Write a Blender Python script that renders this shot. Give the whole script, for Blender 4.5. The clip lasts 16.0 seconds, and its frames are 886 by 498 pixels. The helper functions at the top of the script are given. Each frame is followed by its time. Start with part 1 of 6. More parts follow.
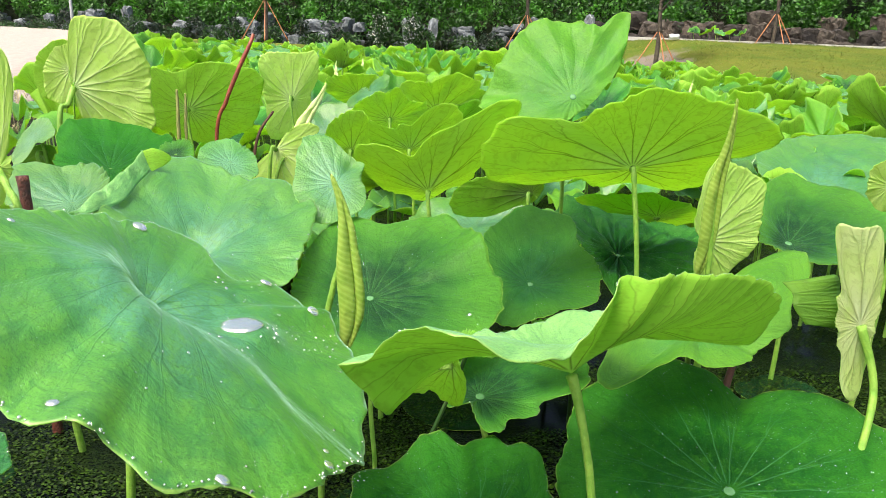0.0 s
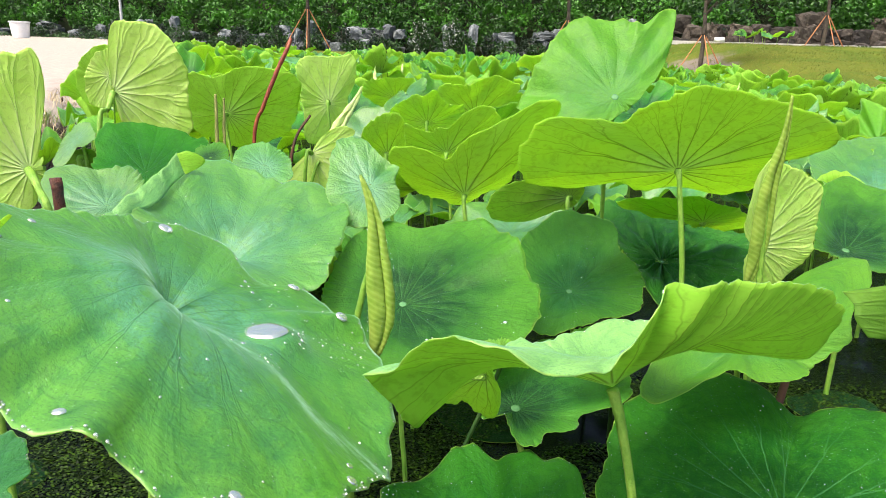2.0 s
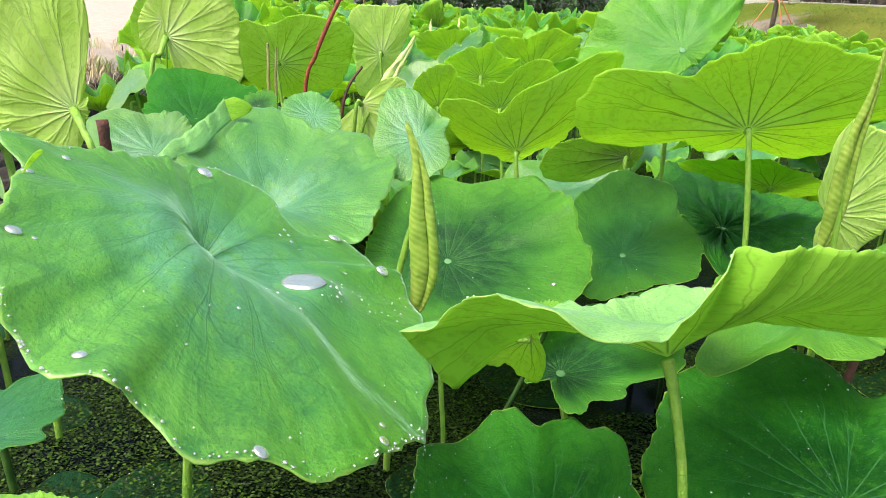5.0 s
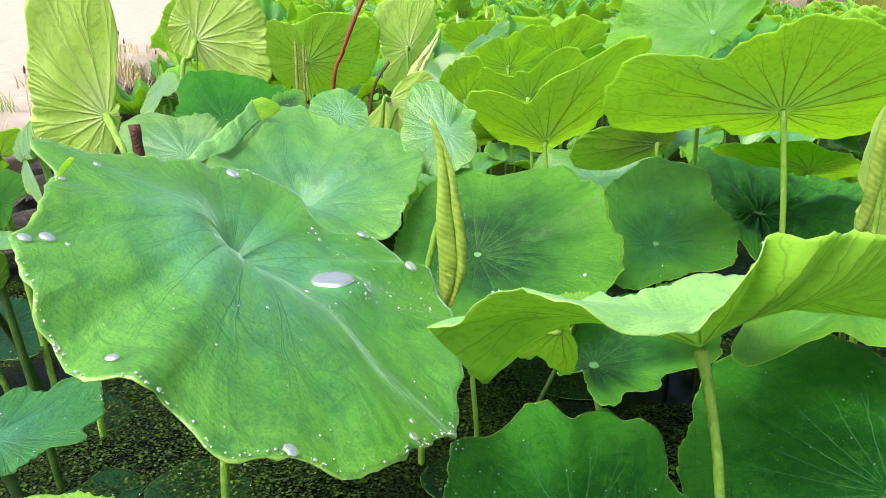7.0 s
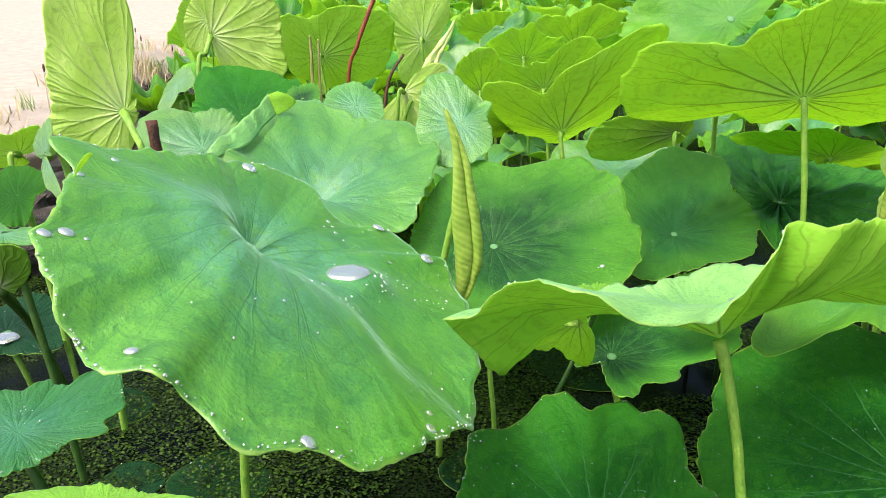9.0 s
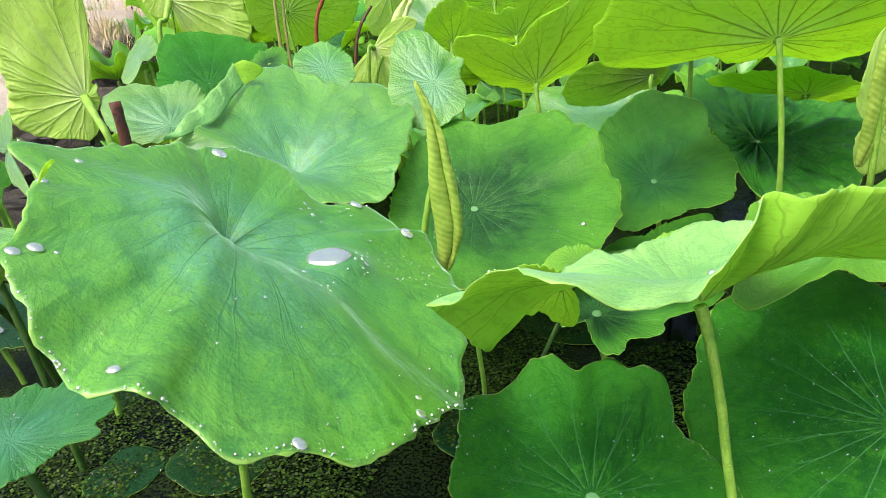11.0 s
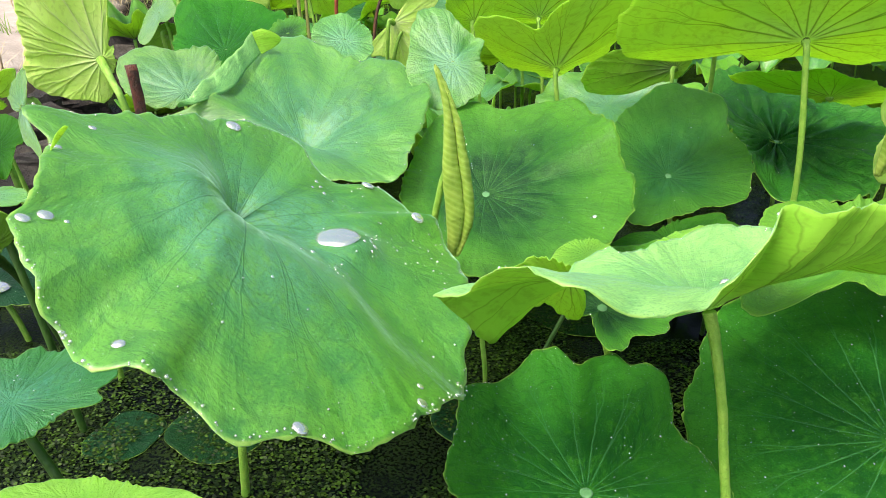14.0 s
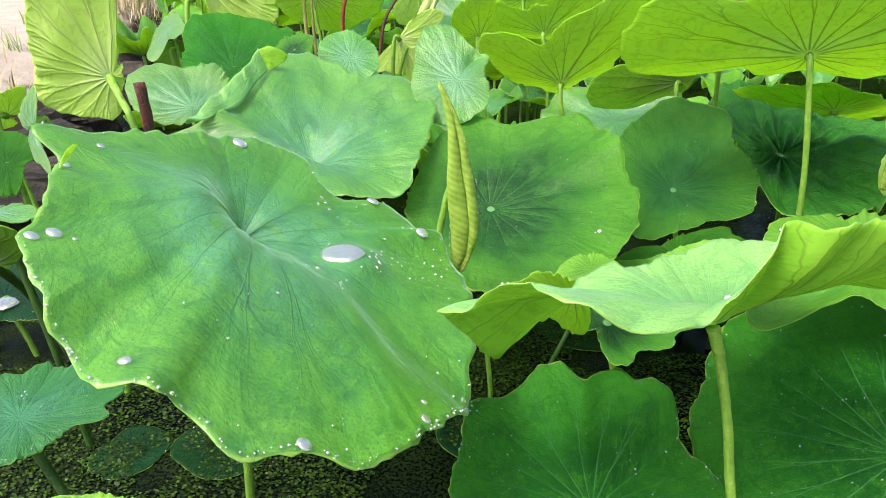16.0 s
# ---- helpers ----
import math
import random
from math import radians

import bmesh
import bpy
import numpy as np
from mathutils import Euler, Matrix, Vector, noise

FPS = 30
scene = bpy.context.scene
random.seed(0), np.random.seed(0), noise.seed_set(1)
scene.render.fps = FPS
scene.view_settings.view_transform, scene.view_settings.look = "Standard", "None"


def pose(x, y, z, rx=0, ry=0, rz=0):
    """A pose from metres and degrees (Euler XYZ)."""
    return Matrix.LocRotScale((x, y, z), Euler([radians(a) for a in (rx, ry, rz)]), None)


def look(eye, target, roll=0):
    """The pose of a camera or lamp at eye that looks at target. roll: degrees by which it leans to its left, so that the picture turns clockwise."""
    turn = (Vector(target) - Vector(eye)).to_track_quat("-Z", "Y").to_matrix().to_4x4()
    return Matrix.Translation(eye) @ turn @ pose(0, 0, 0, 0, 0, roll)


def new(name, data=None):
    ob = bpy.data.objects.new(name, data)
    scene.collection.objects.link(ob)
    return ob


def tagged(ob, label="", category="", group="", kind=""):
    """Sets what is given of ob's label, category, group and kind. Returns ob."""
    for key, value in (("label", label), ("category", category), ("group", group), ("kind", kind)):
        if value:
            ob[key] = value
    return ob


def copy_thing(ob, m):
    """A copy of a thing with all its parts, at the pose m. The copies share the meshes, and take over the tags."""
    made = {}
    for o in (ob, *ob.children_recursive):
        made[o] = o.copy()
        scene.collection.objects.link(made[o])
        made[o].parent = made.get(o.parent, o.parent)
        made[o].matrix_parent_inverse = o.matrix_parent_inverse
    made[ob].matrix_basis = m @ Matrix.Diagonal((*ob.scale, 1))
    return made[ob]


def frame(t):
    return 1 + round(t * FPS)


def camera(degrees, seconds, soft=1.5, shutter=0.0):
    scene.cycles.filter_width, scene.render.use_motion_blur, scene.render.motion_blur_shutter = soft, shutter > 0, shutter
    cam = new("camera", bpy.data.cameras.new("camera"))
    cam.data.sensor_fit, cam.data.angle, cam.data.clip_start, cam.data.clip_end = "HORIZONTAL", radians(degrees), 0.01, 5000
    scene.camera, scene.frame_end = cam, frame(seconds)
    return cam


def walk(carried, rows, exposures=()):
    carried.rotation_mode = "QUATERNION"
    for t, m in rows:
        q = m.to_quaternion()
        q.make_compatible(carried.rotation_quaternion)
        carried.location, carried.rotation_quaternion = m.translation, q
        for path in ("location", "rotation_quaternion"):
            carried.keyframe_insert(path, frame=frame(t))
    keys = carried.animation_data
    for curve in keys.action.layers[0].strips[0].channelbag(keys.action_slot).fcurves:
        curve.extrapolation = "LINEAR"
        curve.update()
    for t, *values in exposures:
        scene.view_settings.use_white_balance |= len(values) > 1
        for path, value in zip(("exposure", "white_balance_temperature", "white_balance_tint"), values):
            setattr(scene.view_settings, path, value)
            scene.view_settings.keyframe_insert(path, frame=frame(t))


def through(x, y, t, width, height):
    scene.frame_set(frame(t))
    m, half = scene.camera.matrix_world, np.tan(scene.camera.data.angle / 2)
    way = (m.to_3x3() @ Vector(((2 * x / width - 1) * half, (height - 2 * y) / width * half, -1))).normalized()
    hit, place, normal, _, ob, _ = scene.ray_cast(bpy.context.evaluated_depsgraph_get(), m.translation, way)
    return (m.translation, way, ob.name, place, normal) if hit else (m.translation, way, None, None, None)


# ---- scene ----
cam = camera(64.9, 16.0, soft=0.8)
PATH = [
    (0, (0.0, 0.0, 0.886), (0.0, 1.92, 0.324), 2.5),
    (0.5, (0.002, 0.002, 0.884), (-0.001, 1.922, 0.322), 2.5),
    (1, (0.007, 0.01, 0.884), (0.001, 1.93, 0.323), 2.4),
    (1.5, (0.008, 0.025, 0.877), (-0.039, 1.941, 0.306), 1.5),
    (2, (0.009, 0.05, 0.869), (-0.104, 1.969, 0.32), 1.9),
    (2.5, (0.004, 0.068, 0.861), (-0.162, 1.988, 0.324), 1.9),
    (3, (0.005, 0.077, 0.858), (-0.219, 1.994, 0.333), 1.9),
    (3.5, (0.009, 0.088, 0.849), (-0.235, 1.993, 0.291), 2.0),
    (4, (0.008, 0.096, 0.842), (-0.223, 1.987, 0.234), 2.9),
    (6.5, (0.02, 0.106, 0.846), (-0.29, 1.961, 0.164), 1.0),
    (7, (0.021, 0.108, 0.846), (-0.322, 1.955, 0.16), 0.2),
    (7.5, (0.021, 0.109, 0.845), (-0.351, 1.951, 0.16), -0.3),
    (8, (0.022, 0.11, 0.843), (-0.363, 1.947, 0.152), -0.5),
    (8.5, (0.021, 0.111, 0.842), (-0.368, 1.944, 0.144), -0.7),
    (9, (0.022, 0.11, 0.844), (-0.367, 1.941, 0.139), -0.8),
    (11.5, (0.027, 0.14, 0.895), (-0.308, 1.901, 0.008), -4.4),
    (12, (0.028, 0.141, 0.899), (-0.277, 1.896, -0.01), -2.3),
    (12.5, (0.026, 0.142, 0.899), (-0.283, 1.886, -0.032), -1.4),
    (13, (0.025, 0.146, 0.899), (-0.313, 1.881, -0.038), -1.0),
    (13.5, (0.021, 0.148, 0.897), (-0.33, 1.882, -0.034), -1.0),
    (14, (0.019, 0.147, 0.898), (-0.335, 1.888, -0.021), -0.8),
    (14.5, (0.021, 0.148, 0.898), (-0.333, 1.893, -0.013), -0.7),
    (15, (0.022, 0.147, 0.9), (-0.336, 1.897, -0.001), -0.7),
    (15.5, (0.024, 0.145, 0.903), (-0.345, 1.897, 0.012), -1.2),
    (16, (0.023, 0.145, 0.903), (-0.353, 1.899, 0.018), -1.2),
]
EXPO = [(0.0, 1.27), (16.0, 1.27)]
walk(cam, [(t, look(eye, target, roll)) for t, eye, target, roll in PATH], exposures=EXPO)

# ---- world and light: bright overcast sky ----
world = bpy.data.worlds.new("sky")
scene.world = world
world.use_nodes = True
wn = world.node_tree.nodes
sky = wn.new("ShaderNodeTexSky")
sky.sky_type = "NISHITA"
sky.sun_disc = False
sky.sun_elevation = radians(61)
sky.sun_rotation = radians(-143)
sky.air_density, sky.dust_density, sky.ozone_density = 0.8, 6.0, 0.4
wn["Background"].inputs["Strength"].default_value = 0.15
world.node_tree.links.new(sky.outputs["Color"], wn["Background"].inputs["Color"])

sun = new("sun", bpy.data.lights.new("sun", "SUN"))
sun.data.energy, sun.data.angle, sun.data.color = 1.15, radians(18), (1.0, 0.95, 0.85)
sun.matrix_world = look((-3.0, -2.0, 9.0), (0, 2.0, 0))


# ---- materials ----
class Nodes:
    """A small builder for node materials."""

    def __init__(self, name):
        self.mat = bpy.data.materials.new(name)
        self.mat.use_nodes = True
        self.tree = self.mat.node_tree
        self.shader = self.tree.nodes["Principled BSDF"]
        self.out = self.tree.nodes["Material Output"]

    def add(self, kind, **values):
        node = self.tree.nodes.new(kind)
        for key, value in values.items():
            if key == "operation":
                node.operation = value
            elif key == "blend":
                node.blend_type = value
            elif key == "data":
                node.data_type = value
            else:
                node.inputs[key].default_value = value
        return node

    def link(self, a, b):
        self.tree.links.new(a, b)

    def math(self, operation, a, b=0.0, clamp=False):
        node = self.tree.nodes.new("ShaderNodeMath")
        node.operation, node.use_clamp = operation, clamp
        for socket, value in zip(node.inputs, (a, b)):
            if isinstance(value, (int, float)):
                socket.default_value = value
            else:
                self.link(value, socket)
        return node.outputs[0]

    def step(self, value, low, high, a=0.0, b=1.0):
        node = self.tree.nodes.new("ShaderNodeMapRange")
        node.interpolation_type = "SMOOTHSTEP"
        self.link(value, node.inputs["Value"])
        for key, number in (("From Min", low), ("From Max", high), ("To Min", a), ("To Max", b)):
            node.inputs[key].default_value = number
        return node.outputs["Result"]

    def mix(self, factor, a, b, blend="MIX"):
        node = self.tree.nodes.new("ShaderNodeMix")
        node.data_type, node.blend_type = "RGBA", blend
        for socket, value in ((node.inputs[0], factor), (node.inputs[6], a), (node.inputs[7], b)):
            if isinstance(value, (int, float)):
                socket.default_value = value
            elif isinstance(value, tuple):
                socket.default_value = (*value, 1)
            else:
                self.link(value, socket)
        return node.outputs[2]

    def noise(self, scale, detail=3.0, rough=0.55, vector=None, coords="Object", distort=0.0):
        if vector is None:
            vector = self.add("ShaderNodeTexCoord").outputs[coords]
        node = self.add("ShaderNodeTexNoise", Scale=scale, Detail=detail, Roughness=rough, Distortion=distort)
        self.link(vector, node.inputs["Vector"])
        return node.outputs["Fac"]

    def bump(self, height, strength, distance, after=None):
        node = self.add("ShaderNodeBump", Strength=strength, Distance=distance)
        self.link(height, node.inputs["Height"])
        if after is not None:
            self.link(after, node.inputs["Normal"])
        return node.outputs["Normal"]

    def set(self, **values):
        for key, value in values.items():
            socket = self.shader.inputs[key.replace("_", " ")]
            if isinstance(value, (int, float)):
                socket.default_value = value
            elif isinstance(value, tuple):
                socket.default_value = (*value, 1)
            else:
                self.link(value, socket)
        return self

    def translucent(self, amount, colour, normal=None):
        """Lets part of the light through, as thin leaves do."""
        shade = self.add("ShaderNodeBsdfTranslucent")
        if isinstance(colour, tuple):
            shade.inputs["Color"].default_value = (*colour, 1)
        else:
            self.link(colour, shade.inputs["Color"])
        if normal is not None:
            self.link(normal, shade.inputs["Normal"])
        both = self.add("ShaderNodeMixShader", Fac=amount)
        self.link(self.shader.outputs[0], both.inputs[1])
        self.link(shade.outputs[0], both.inputs[2])
        self.link(both.outputs[0], self.out.inputs["Surface"])


def vein_field(n, count=21, wide=0.0125, narrow=0.0045, fade=0.45):
    """Radiating veins that fork twice towards the rim, from the flat disc coordinates of a blade: vein mask, distance from the centre, cross veins, disc coordinates, bulges between the veins, radial wrinkles."""
    uv = n.add("ShaderNodeTexCoord").outputs["UV"]
    part_of = n.add("ShaderNodeSeparateXYZ")
    n.link(uv, part_of.inputs[0])
    x, y = n.math("SUBTRACT", part_of.outputs[0], 0.5), n.math("SUBTRACT", part_of.outputs[1], 0.5)
    r = n.math("MULTIPLY", n.math("SQRT", n.math("ADD", n.math("MULTIPLY", x, x), n.math("MULTIPLY", y, y))), 2.0)
    wob = n.math("MULTIPLY", n.math("SUBTRACT", n.noise(6.0, 3.0, vector=uv), 0.5), n.math("MULTIPLY", r, 0.22))
    angle = n.math("ADD", n.math("ARCTAN2", y, x), wob)
    sector = n.math("MULTIPLY", angle, count / (2 * math.pi))
    own = n.math("FLOOR", n.math("ADD", sector, 0.5))
    chance = n.add("ShaderNodeTexWhiteNoise")
    chance.noise_dimensions = "1D"
    n.link(own, chance.inputs["W"])
    chance = chance.outputs["Value"]
    u = n.math("ADD", n.math("SUBTRACT", sector, own), n.math("MULTIPLY", n.math("SUBTRACT", chance, 0.5), 0.3))
    first = n.math("ADD", 0.28, n.math("MULTIPLY", chance, 0.3))
    spread = n.math("MULTIPLY", n.math("DIVIDE", n.math("SUBTRACT", r, first), n.math("SUBTRACT", 1.0, first)), 0.27)
    u = n.math("SUBTRACT", n.math("ABSOLUTE", u), n.math("MAXIMUM", spread, 0.0))
    second = n.math("ADD", first, 0.24)
    spread = n.math("MULTIPLY", n.math("DIVIDE", n.math("SUBTRACT", r, second), n.math("SUBTRACT", 1.0, second)), 0.14)
    u = n.math("SUBTRACT", n.math("ABSOLUTE", u), n.math("MAXIMUM", spread, 0.0))
    off = n.math("MULTIPLY", n.math("ABSOLUTE", u), n.math("MULTIPLY", r, 2 * math.pi / count))
    veins = n.math("SUBTRACT", 1.0, n.math("DIVIDE", off, n.step(r, 0.0, 0.9, wide, narrow)), clamp=True)
    veins = n.math("MULTIPLY", veins, n.math("MULTIPLY", n.step(r, 0.03, 0.10), n.step(r, 0.30, 0.90, 1.0, fade)))
    bulge = n.step(off, 0.0, 0.03)
    polar = n.add("ShaderNodeCombineXYZ")
    n.link(n.math("MULTIPLY", sector, 1.5), polar.inputs[0])
    n.link(n.math("MULTIPLY", r, 13.0), polar.inputs[1])
    cell = n.add("ShaderNodeTexVoronoi", Scale=1.0)
    cell.feature = "DISTANCE_TO_EDGE"
    n.link(polar.outputs[0], cell.inputs["Vector"])
    net = n.math("SUBTRACT", 1.0, n.math("MULTIPLY", cell.outputs["Distance"], 11.0), clamp=True)
    net = n.math("MULTIPLY", net, n.step(n.noise(9.0, 2.0, vector=uv), 0.4, 0.6))
    long = n.add("ShaderNodeCombineXYZ")
    n.link(n.math("MULTIPLY", sector, 1.7), long.inputs[0])
    n.link(n.math("MULTIPLY", r, 5.0), long.inputs[1])
    wrinkle = n.noise(1.0, 3.0, 0.55, vector=long.outputs[0], distort=0.9)
    wrinkle = n.math("MULTIPLY", wrinkle, n.step(r, 0.05, 0.3))
    return veins, r, net, uv, bulge, wrinkle


def leaf_top(name, deep, fresh, pale, vein, through_light, amount=0.3, bloom=0.35, rough=0.47, shine=0.35, vein_mix=0.6, centre=None, relief=1.0, streaks=None, mottle=1.0, thick_middle=1.0):
    n = Nodes(name)
    veins, r, net, uv, bulge, wrinkle = vein_field(n, 21, 0.0055, 0.0036, 0.2)
    info = n.add("ShaderNodeObjectInfo").outputs["Random"]
    big = n.noise(3.0, 3.0, vector=uv, distort=0.8)
    mid = n.noise(16.0, 4.0, 0.65, vector=uv, distort=0.6)
    small = n.noise(42.0, 4.0, 0.65, vector=uv, distort=0.3)
    grain = n.noise(210.0, 3.0, 0.7, vector=uv)
    reach = n.math("ADD", r, n.math("MULTIPLY", n.math("SUBTRACT", big, 0.5), 0.7))
    colour = n.mix(n.step(reach, 0.15, 0.75), centre or deep, fresh)
    colour = n.mix(n.math("MULTIPLY", n.step(reach, 0.5, 1.0), 0.75), colour, pale)
    colour = n.mix(n.math("MULTIPLY", n.step(mid, 0.49, 0.62), 0.55 * mottle), colour, pale)
    colour = n.mix(n.math("MULTIPLY", n.step(mid, 0.48, 0.36), 0.50), colour, deep)
    colour = n.mix(n.math("MULTIPLY", n.step(small, 0.52, 0.62), 0.50 * mottle), colour, pale)
    colour = n.mix(n.math("MULTIPLY", n.step(small, 0.48, 0.37), 0.45), colour, deep)
    colour = n.mix(n.math("MULTIPLY", n.step(bulge, 0.9, 0.2), 0.08), colour, deep)
    streak = n.math("MULTIPLY", n.step(wrinkle, 0.44, 0.60), n.step(r, 0.75, 0.1))
    colour = n.mix(n.math("MULTIPLY", streak, 0.75), colour, streaks or deep)
    colour = n.mix(n.math("MULTIPLY", n.step(grain, 0.52, 0.62), 0.45), colour, tuple(v * 1.15 for v in pale))
    colour = n.mix(n.math("MULTIPLY", n.step(grain, 0.47, 0.37), 0.7), colour, tuple(v * 0.7 for v in deep))
    colour = n.mix(n.math("MULTIPLY", net, 0.45), colour, tuple(v * 0.7 for v in deep))
    colour = n.mix(n.math("MULTIPLY", veins, vein_mix), colour, vein)
    edge = n.step(r, 0.991, 1.0)
    colour = n.mix(n.math("MULTIPLY", edge, 0.6), colour, (0.34, 0.50, 0.08))
    dew = n.step(n.noise(150.0, 1.0, vector=uv), 0.70, 0.74)
    colour = n.mix(n.math("MULTIPLY", dew, 0.3), colour, (0.45, 0.60, 0.42))
    hue = n.add("ShaderNodeHueSaturation", Saturation=1.0)
    n.link(n.math("ADD", 0.488, n.math("MULTIPLY", info, 0.024)), hue.inputs["Hue"])
    n.link(n.math("ADD", 0.86, n.math("MULTIPLY", info, 0.28)), hue.inputs["Value"])
    n.link(colour, hue.inputs["Color"])
    height = n.math("ADD", n.math("MULTIPLY", bulge, 0.22), n.math("ADD", n.math("MULTIPLY", small, 0.7), n.math("ADD", n.math("MULTIPLY", net, -0.10), n.math("MULTIPLY", mid, 0.9))))
    height = n.math("ADD", height, n.math("MULTIPLY", wrinkle, 0.45 * relief**2))
    height = n.math("ADD", height, n.math("MULTIPLY", veins, 0.2))
    normal = n.bump(n.math("ADD", height, n.math("MULTIPLY", grain, 0.07)), 0.55, 0.0042 * relief**0.5)
    n.set(Base_Color=hue.outputs["Color"], Roughness=n.step(small, 0.3, 0.7, rough - 0.10, rough + 0.14), Normal=normal)
    n.shader.inputs["Sheen Weight"].default_value = bloom * 0.65
    n.shader.inputs["Sheen Roughness"].default_value = 0.25
    n.shader.inputs["Sheen Tint"].default_value = (0.55, 0.92, 0.78, 1)
    n.shader.inputs["Specular IOR Level"].default_value = shine
    passing = n.mix(n.math("MULTIPLY", n.step(reach, 0.12, 0.85), n.math("SUBTRACT", 1.0, n.math("MULTIPLY", streak, 0.8))), tuple(v * thick_middle for v in through_light), tuple(min(1.0, v * (1.6 - 0.6 * thick_middle)) for v in through_light))
    n.translucent(amount, n.mix(n.math("MULTIPLY", veins, 0.35), passing, (0.10, 0.22, 0.01)), normal)
    return n.mat


def leaf_under(name, base, patch, vein, through_light, amount=0.5, ribs=0.5, vein_light=(0.14, 0.24, 0.02)):
    n = Nodes(name)
    veins, r, net, uv, bulge, wrinkle = vein_field(n)
    big = n.noise(4.0, 3.0, vector=uv)
    small = n.noise(30.0, 4.0, 0.65, vector=uv)
    grain = n.noise(190.0, 3.0, 0.7, vector=uv)
    colour = n.mix(n.step(big, 0.3, 0.7), base, patch)
    colour = n.mix(n.math("MULTIPLY", n.step(small, 0.5, 0.36), 0.4), colour, tuple(v * 0.7 for v in base))
    colour = n.mix(n.math("MULTIPLY", n.step(grain, 0.5, 0.66), 0.3), colour, tuple(min(0.8, v * 1.2) for v in patch))
    colour = n.mix(n.math("MULTIPLY", n.step(n.math("ADD", r, n.math("MULTIPLY", n.math("SUBTRACT", big, 0.5), 0.5)), 0.45, 0.02), 0.55), colour, tuple(min(0.8, v * 0.5 + 0.36) for v in patch))
    colour = n.mix(n.math("MULTIPLY", net, 0.15), colour, vein)
    colour = n.mix(n.math("MULTIPLY", veins, 0.7), colour, vein)
    height = n.math("ADD", n.math("MULTIPLY", veins, 0.9), n.math("ADD", n.math("MULTIPLY", small, 0.6), n.math("MULTIPLY", net, 0.2)))
    height = n.math("ADD", height, n.math("ADD", n.math("MULTIPLY", wrinkle, 0.3), n.math("MULTIPLY", bulge, -0.45)))
    normal = n.bump(n.math("ADD", height, n.math("MULTIPLY", grain, 0.08)), ribs, 0.005)
    n.set(Base_Color=colour, Roughness=n.step(small, 0.3, 0.7, 0.45, 0.65), Normal=normal)
    n.shader.inputs["Specular IOR Level"].default_value = 0.35
    lines = n.math("MAXIMUM", n.math("MULTIPLY", veins, 0.8), n.math("MULTIPLY", net, 0.12))
    through = n.mix(n.math("MULTIPLY", n.step(small, 0.5, 0.34), 0.35), through_light, tuple(v * 0.6 for v in through_light))
    n.translucent(amount, n.mix(lines, through, vein_light))
    return n.mat


TOP = leaf_top("lotus_top_green", (0.004, 0.048, 0.012), (0.016, 0.125, 0.018), (0.09, 0.30, 0.028), (0.075, 0.25, 0.06), (0.40, 0.85, 0.06), 0.28, 0.25, rough=0.43, shine=0.2, centre=(0.003, 0.044, 0.018), streaks=(0.002, 0.030, 0.016), mottle=0.35, thick_middle=0.15)
# pale bluish centres of these two: waxy bloom, plus its sheen painted in
TOP_BLOOM = leaf_top("lotus_top_glaucous", (0.015, 0.115, 0.034), (0.040, 0.198, 0.038), (0.135, 0.34, 0.040), (0.17, 0.42, 0.15), (0.40, 0.85, 0.10), 0.28, 1.0, rough=0.40, shine=0.8, vein_mix=0.5, centre=(0.095, 0.30, 0.19))
TOP_BROAD = leaf_top("lotus_top_broad", (0.018, 0.125, 0.026), (0.045, 0.205, 0.030), (0.125, 0.335, 0.032), (0.020, 0.135, 0.030), (0.40, 0.85, 0.10), 0.28, 1.0, rough=0.40, shine=0.85, vein_mix=0.55, centre=(0.100, 0.32, 0.20), streaks=(0.055, 0.24, 0.10))
# deep green of low leaves, with the shade of others put into the colour
TOP_SHADED = leaf_top("lotus_top_shaded", (0.005, 0.056, 0.008), (0.013, 0.102, 0.010), (0.040, 0.175, 0.014), (0.075, 0.26, 0.075), (0.2, 0.6, 0.02), 0.26, 0.0, shine=0.07)
# for leaves sunk at the surface; on XC the dark tone is painted shade
SUNKEN_SHADED = leaf_top("sunken_shaded_leaf", (0.002, 0.016, 0.006), (0.004, 0.030, 0.009), (0.008, 0.045, 0.012), (0.015, 0.06, 0.02), (0.1, 0.3, 0.02), 0.05, 0.0, rough=0.4, shine=0.08)
# wrinkled leaf; shade from the leaf above it is put into its green
TOP_WRINKLED = leaf_top("lotus_top_shaded_wrinkled", (0.006, 0.070, 0.009), (0.014, 0.115, 0.012), (0.040, 0.18, 0.018), (0.012, 0.085, 0.014), (0.2, 0.6, 0.02), 0.15, 0.0, rough=0.40, shine=0.12, relief=3.0, thick_middle=0.3)
TOP_FRESH = leaf_top("lotus_top_fresh", (0.045, 0.23, 0.030), (0.12, 0.37, 0.035), (0.26, 0.52, 0.055), (0.32, 0.56, 0.13), (0.62, 0.92, 0.10), 0.52, 0.9, shine=0.5, relief=1.0)
TOP_YOUNG = leaf_top("lotus_top_young", (0.030, 0.150, 0.012), (0.065, 0.225, 0.016), (0.135, 0.33, 0.024), (0.22, 0.44, 0.08), (0.50, 0.85, 0.05), 0.34, 0.1, shine=0.35, centre=(0.06, 0.22, 0.05))
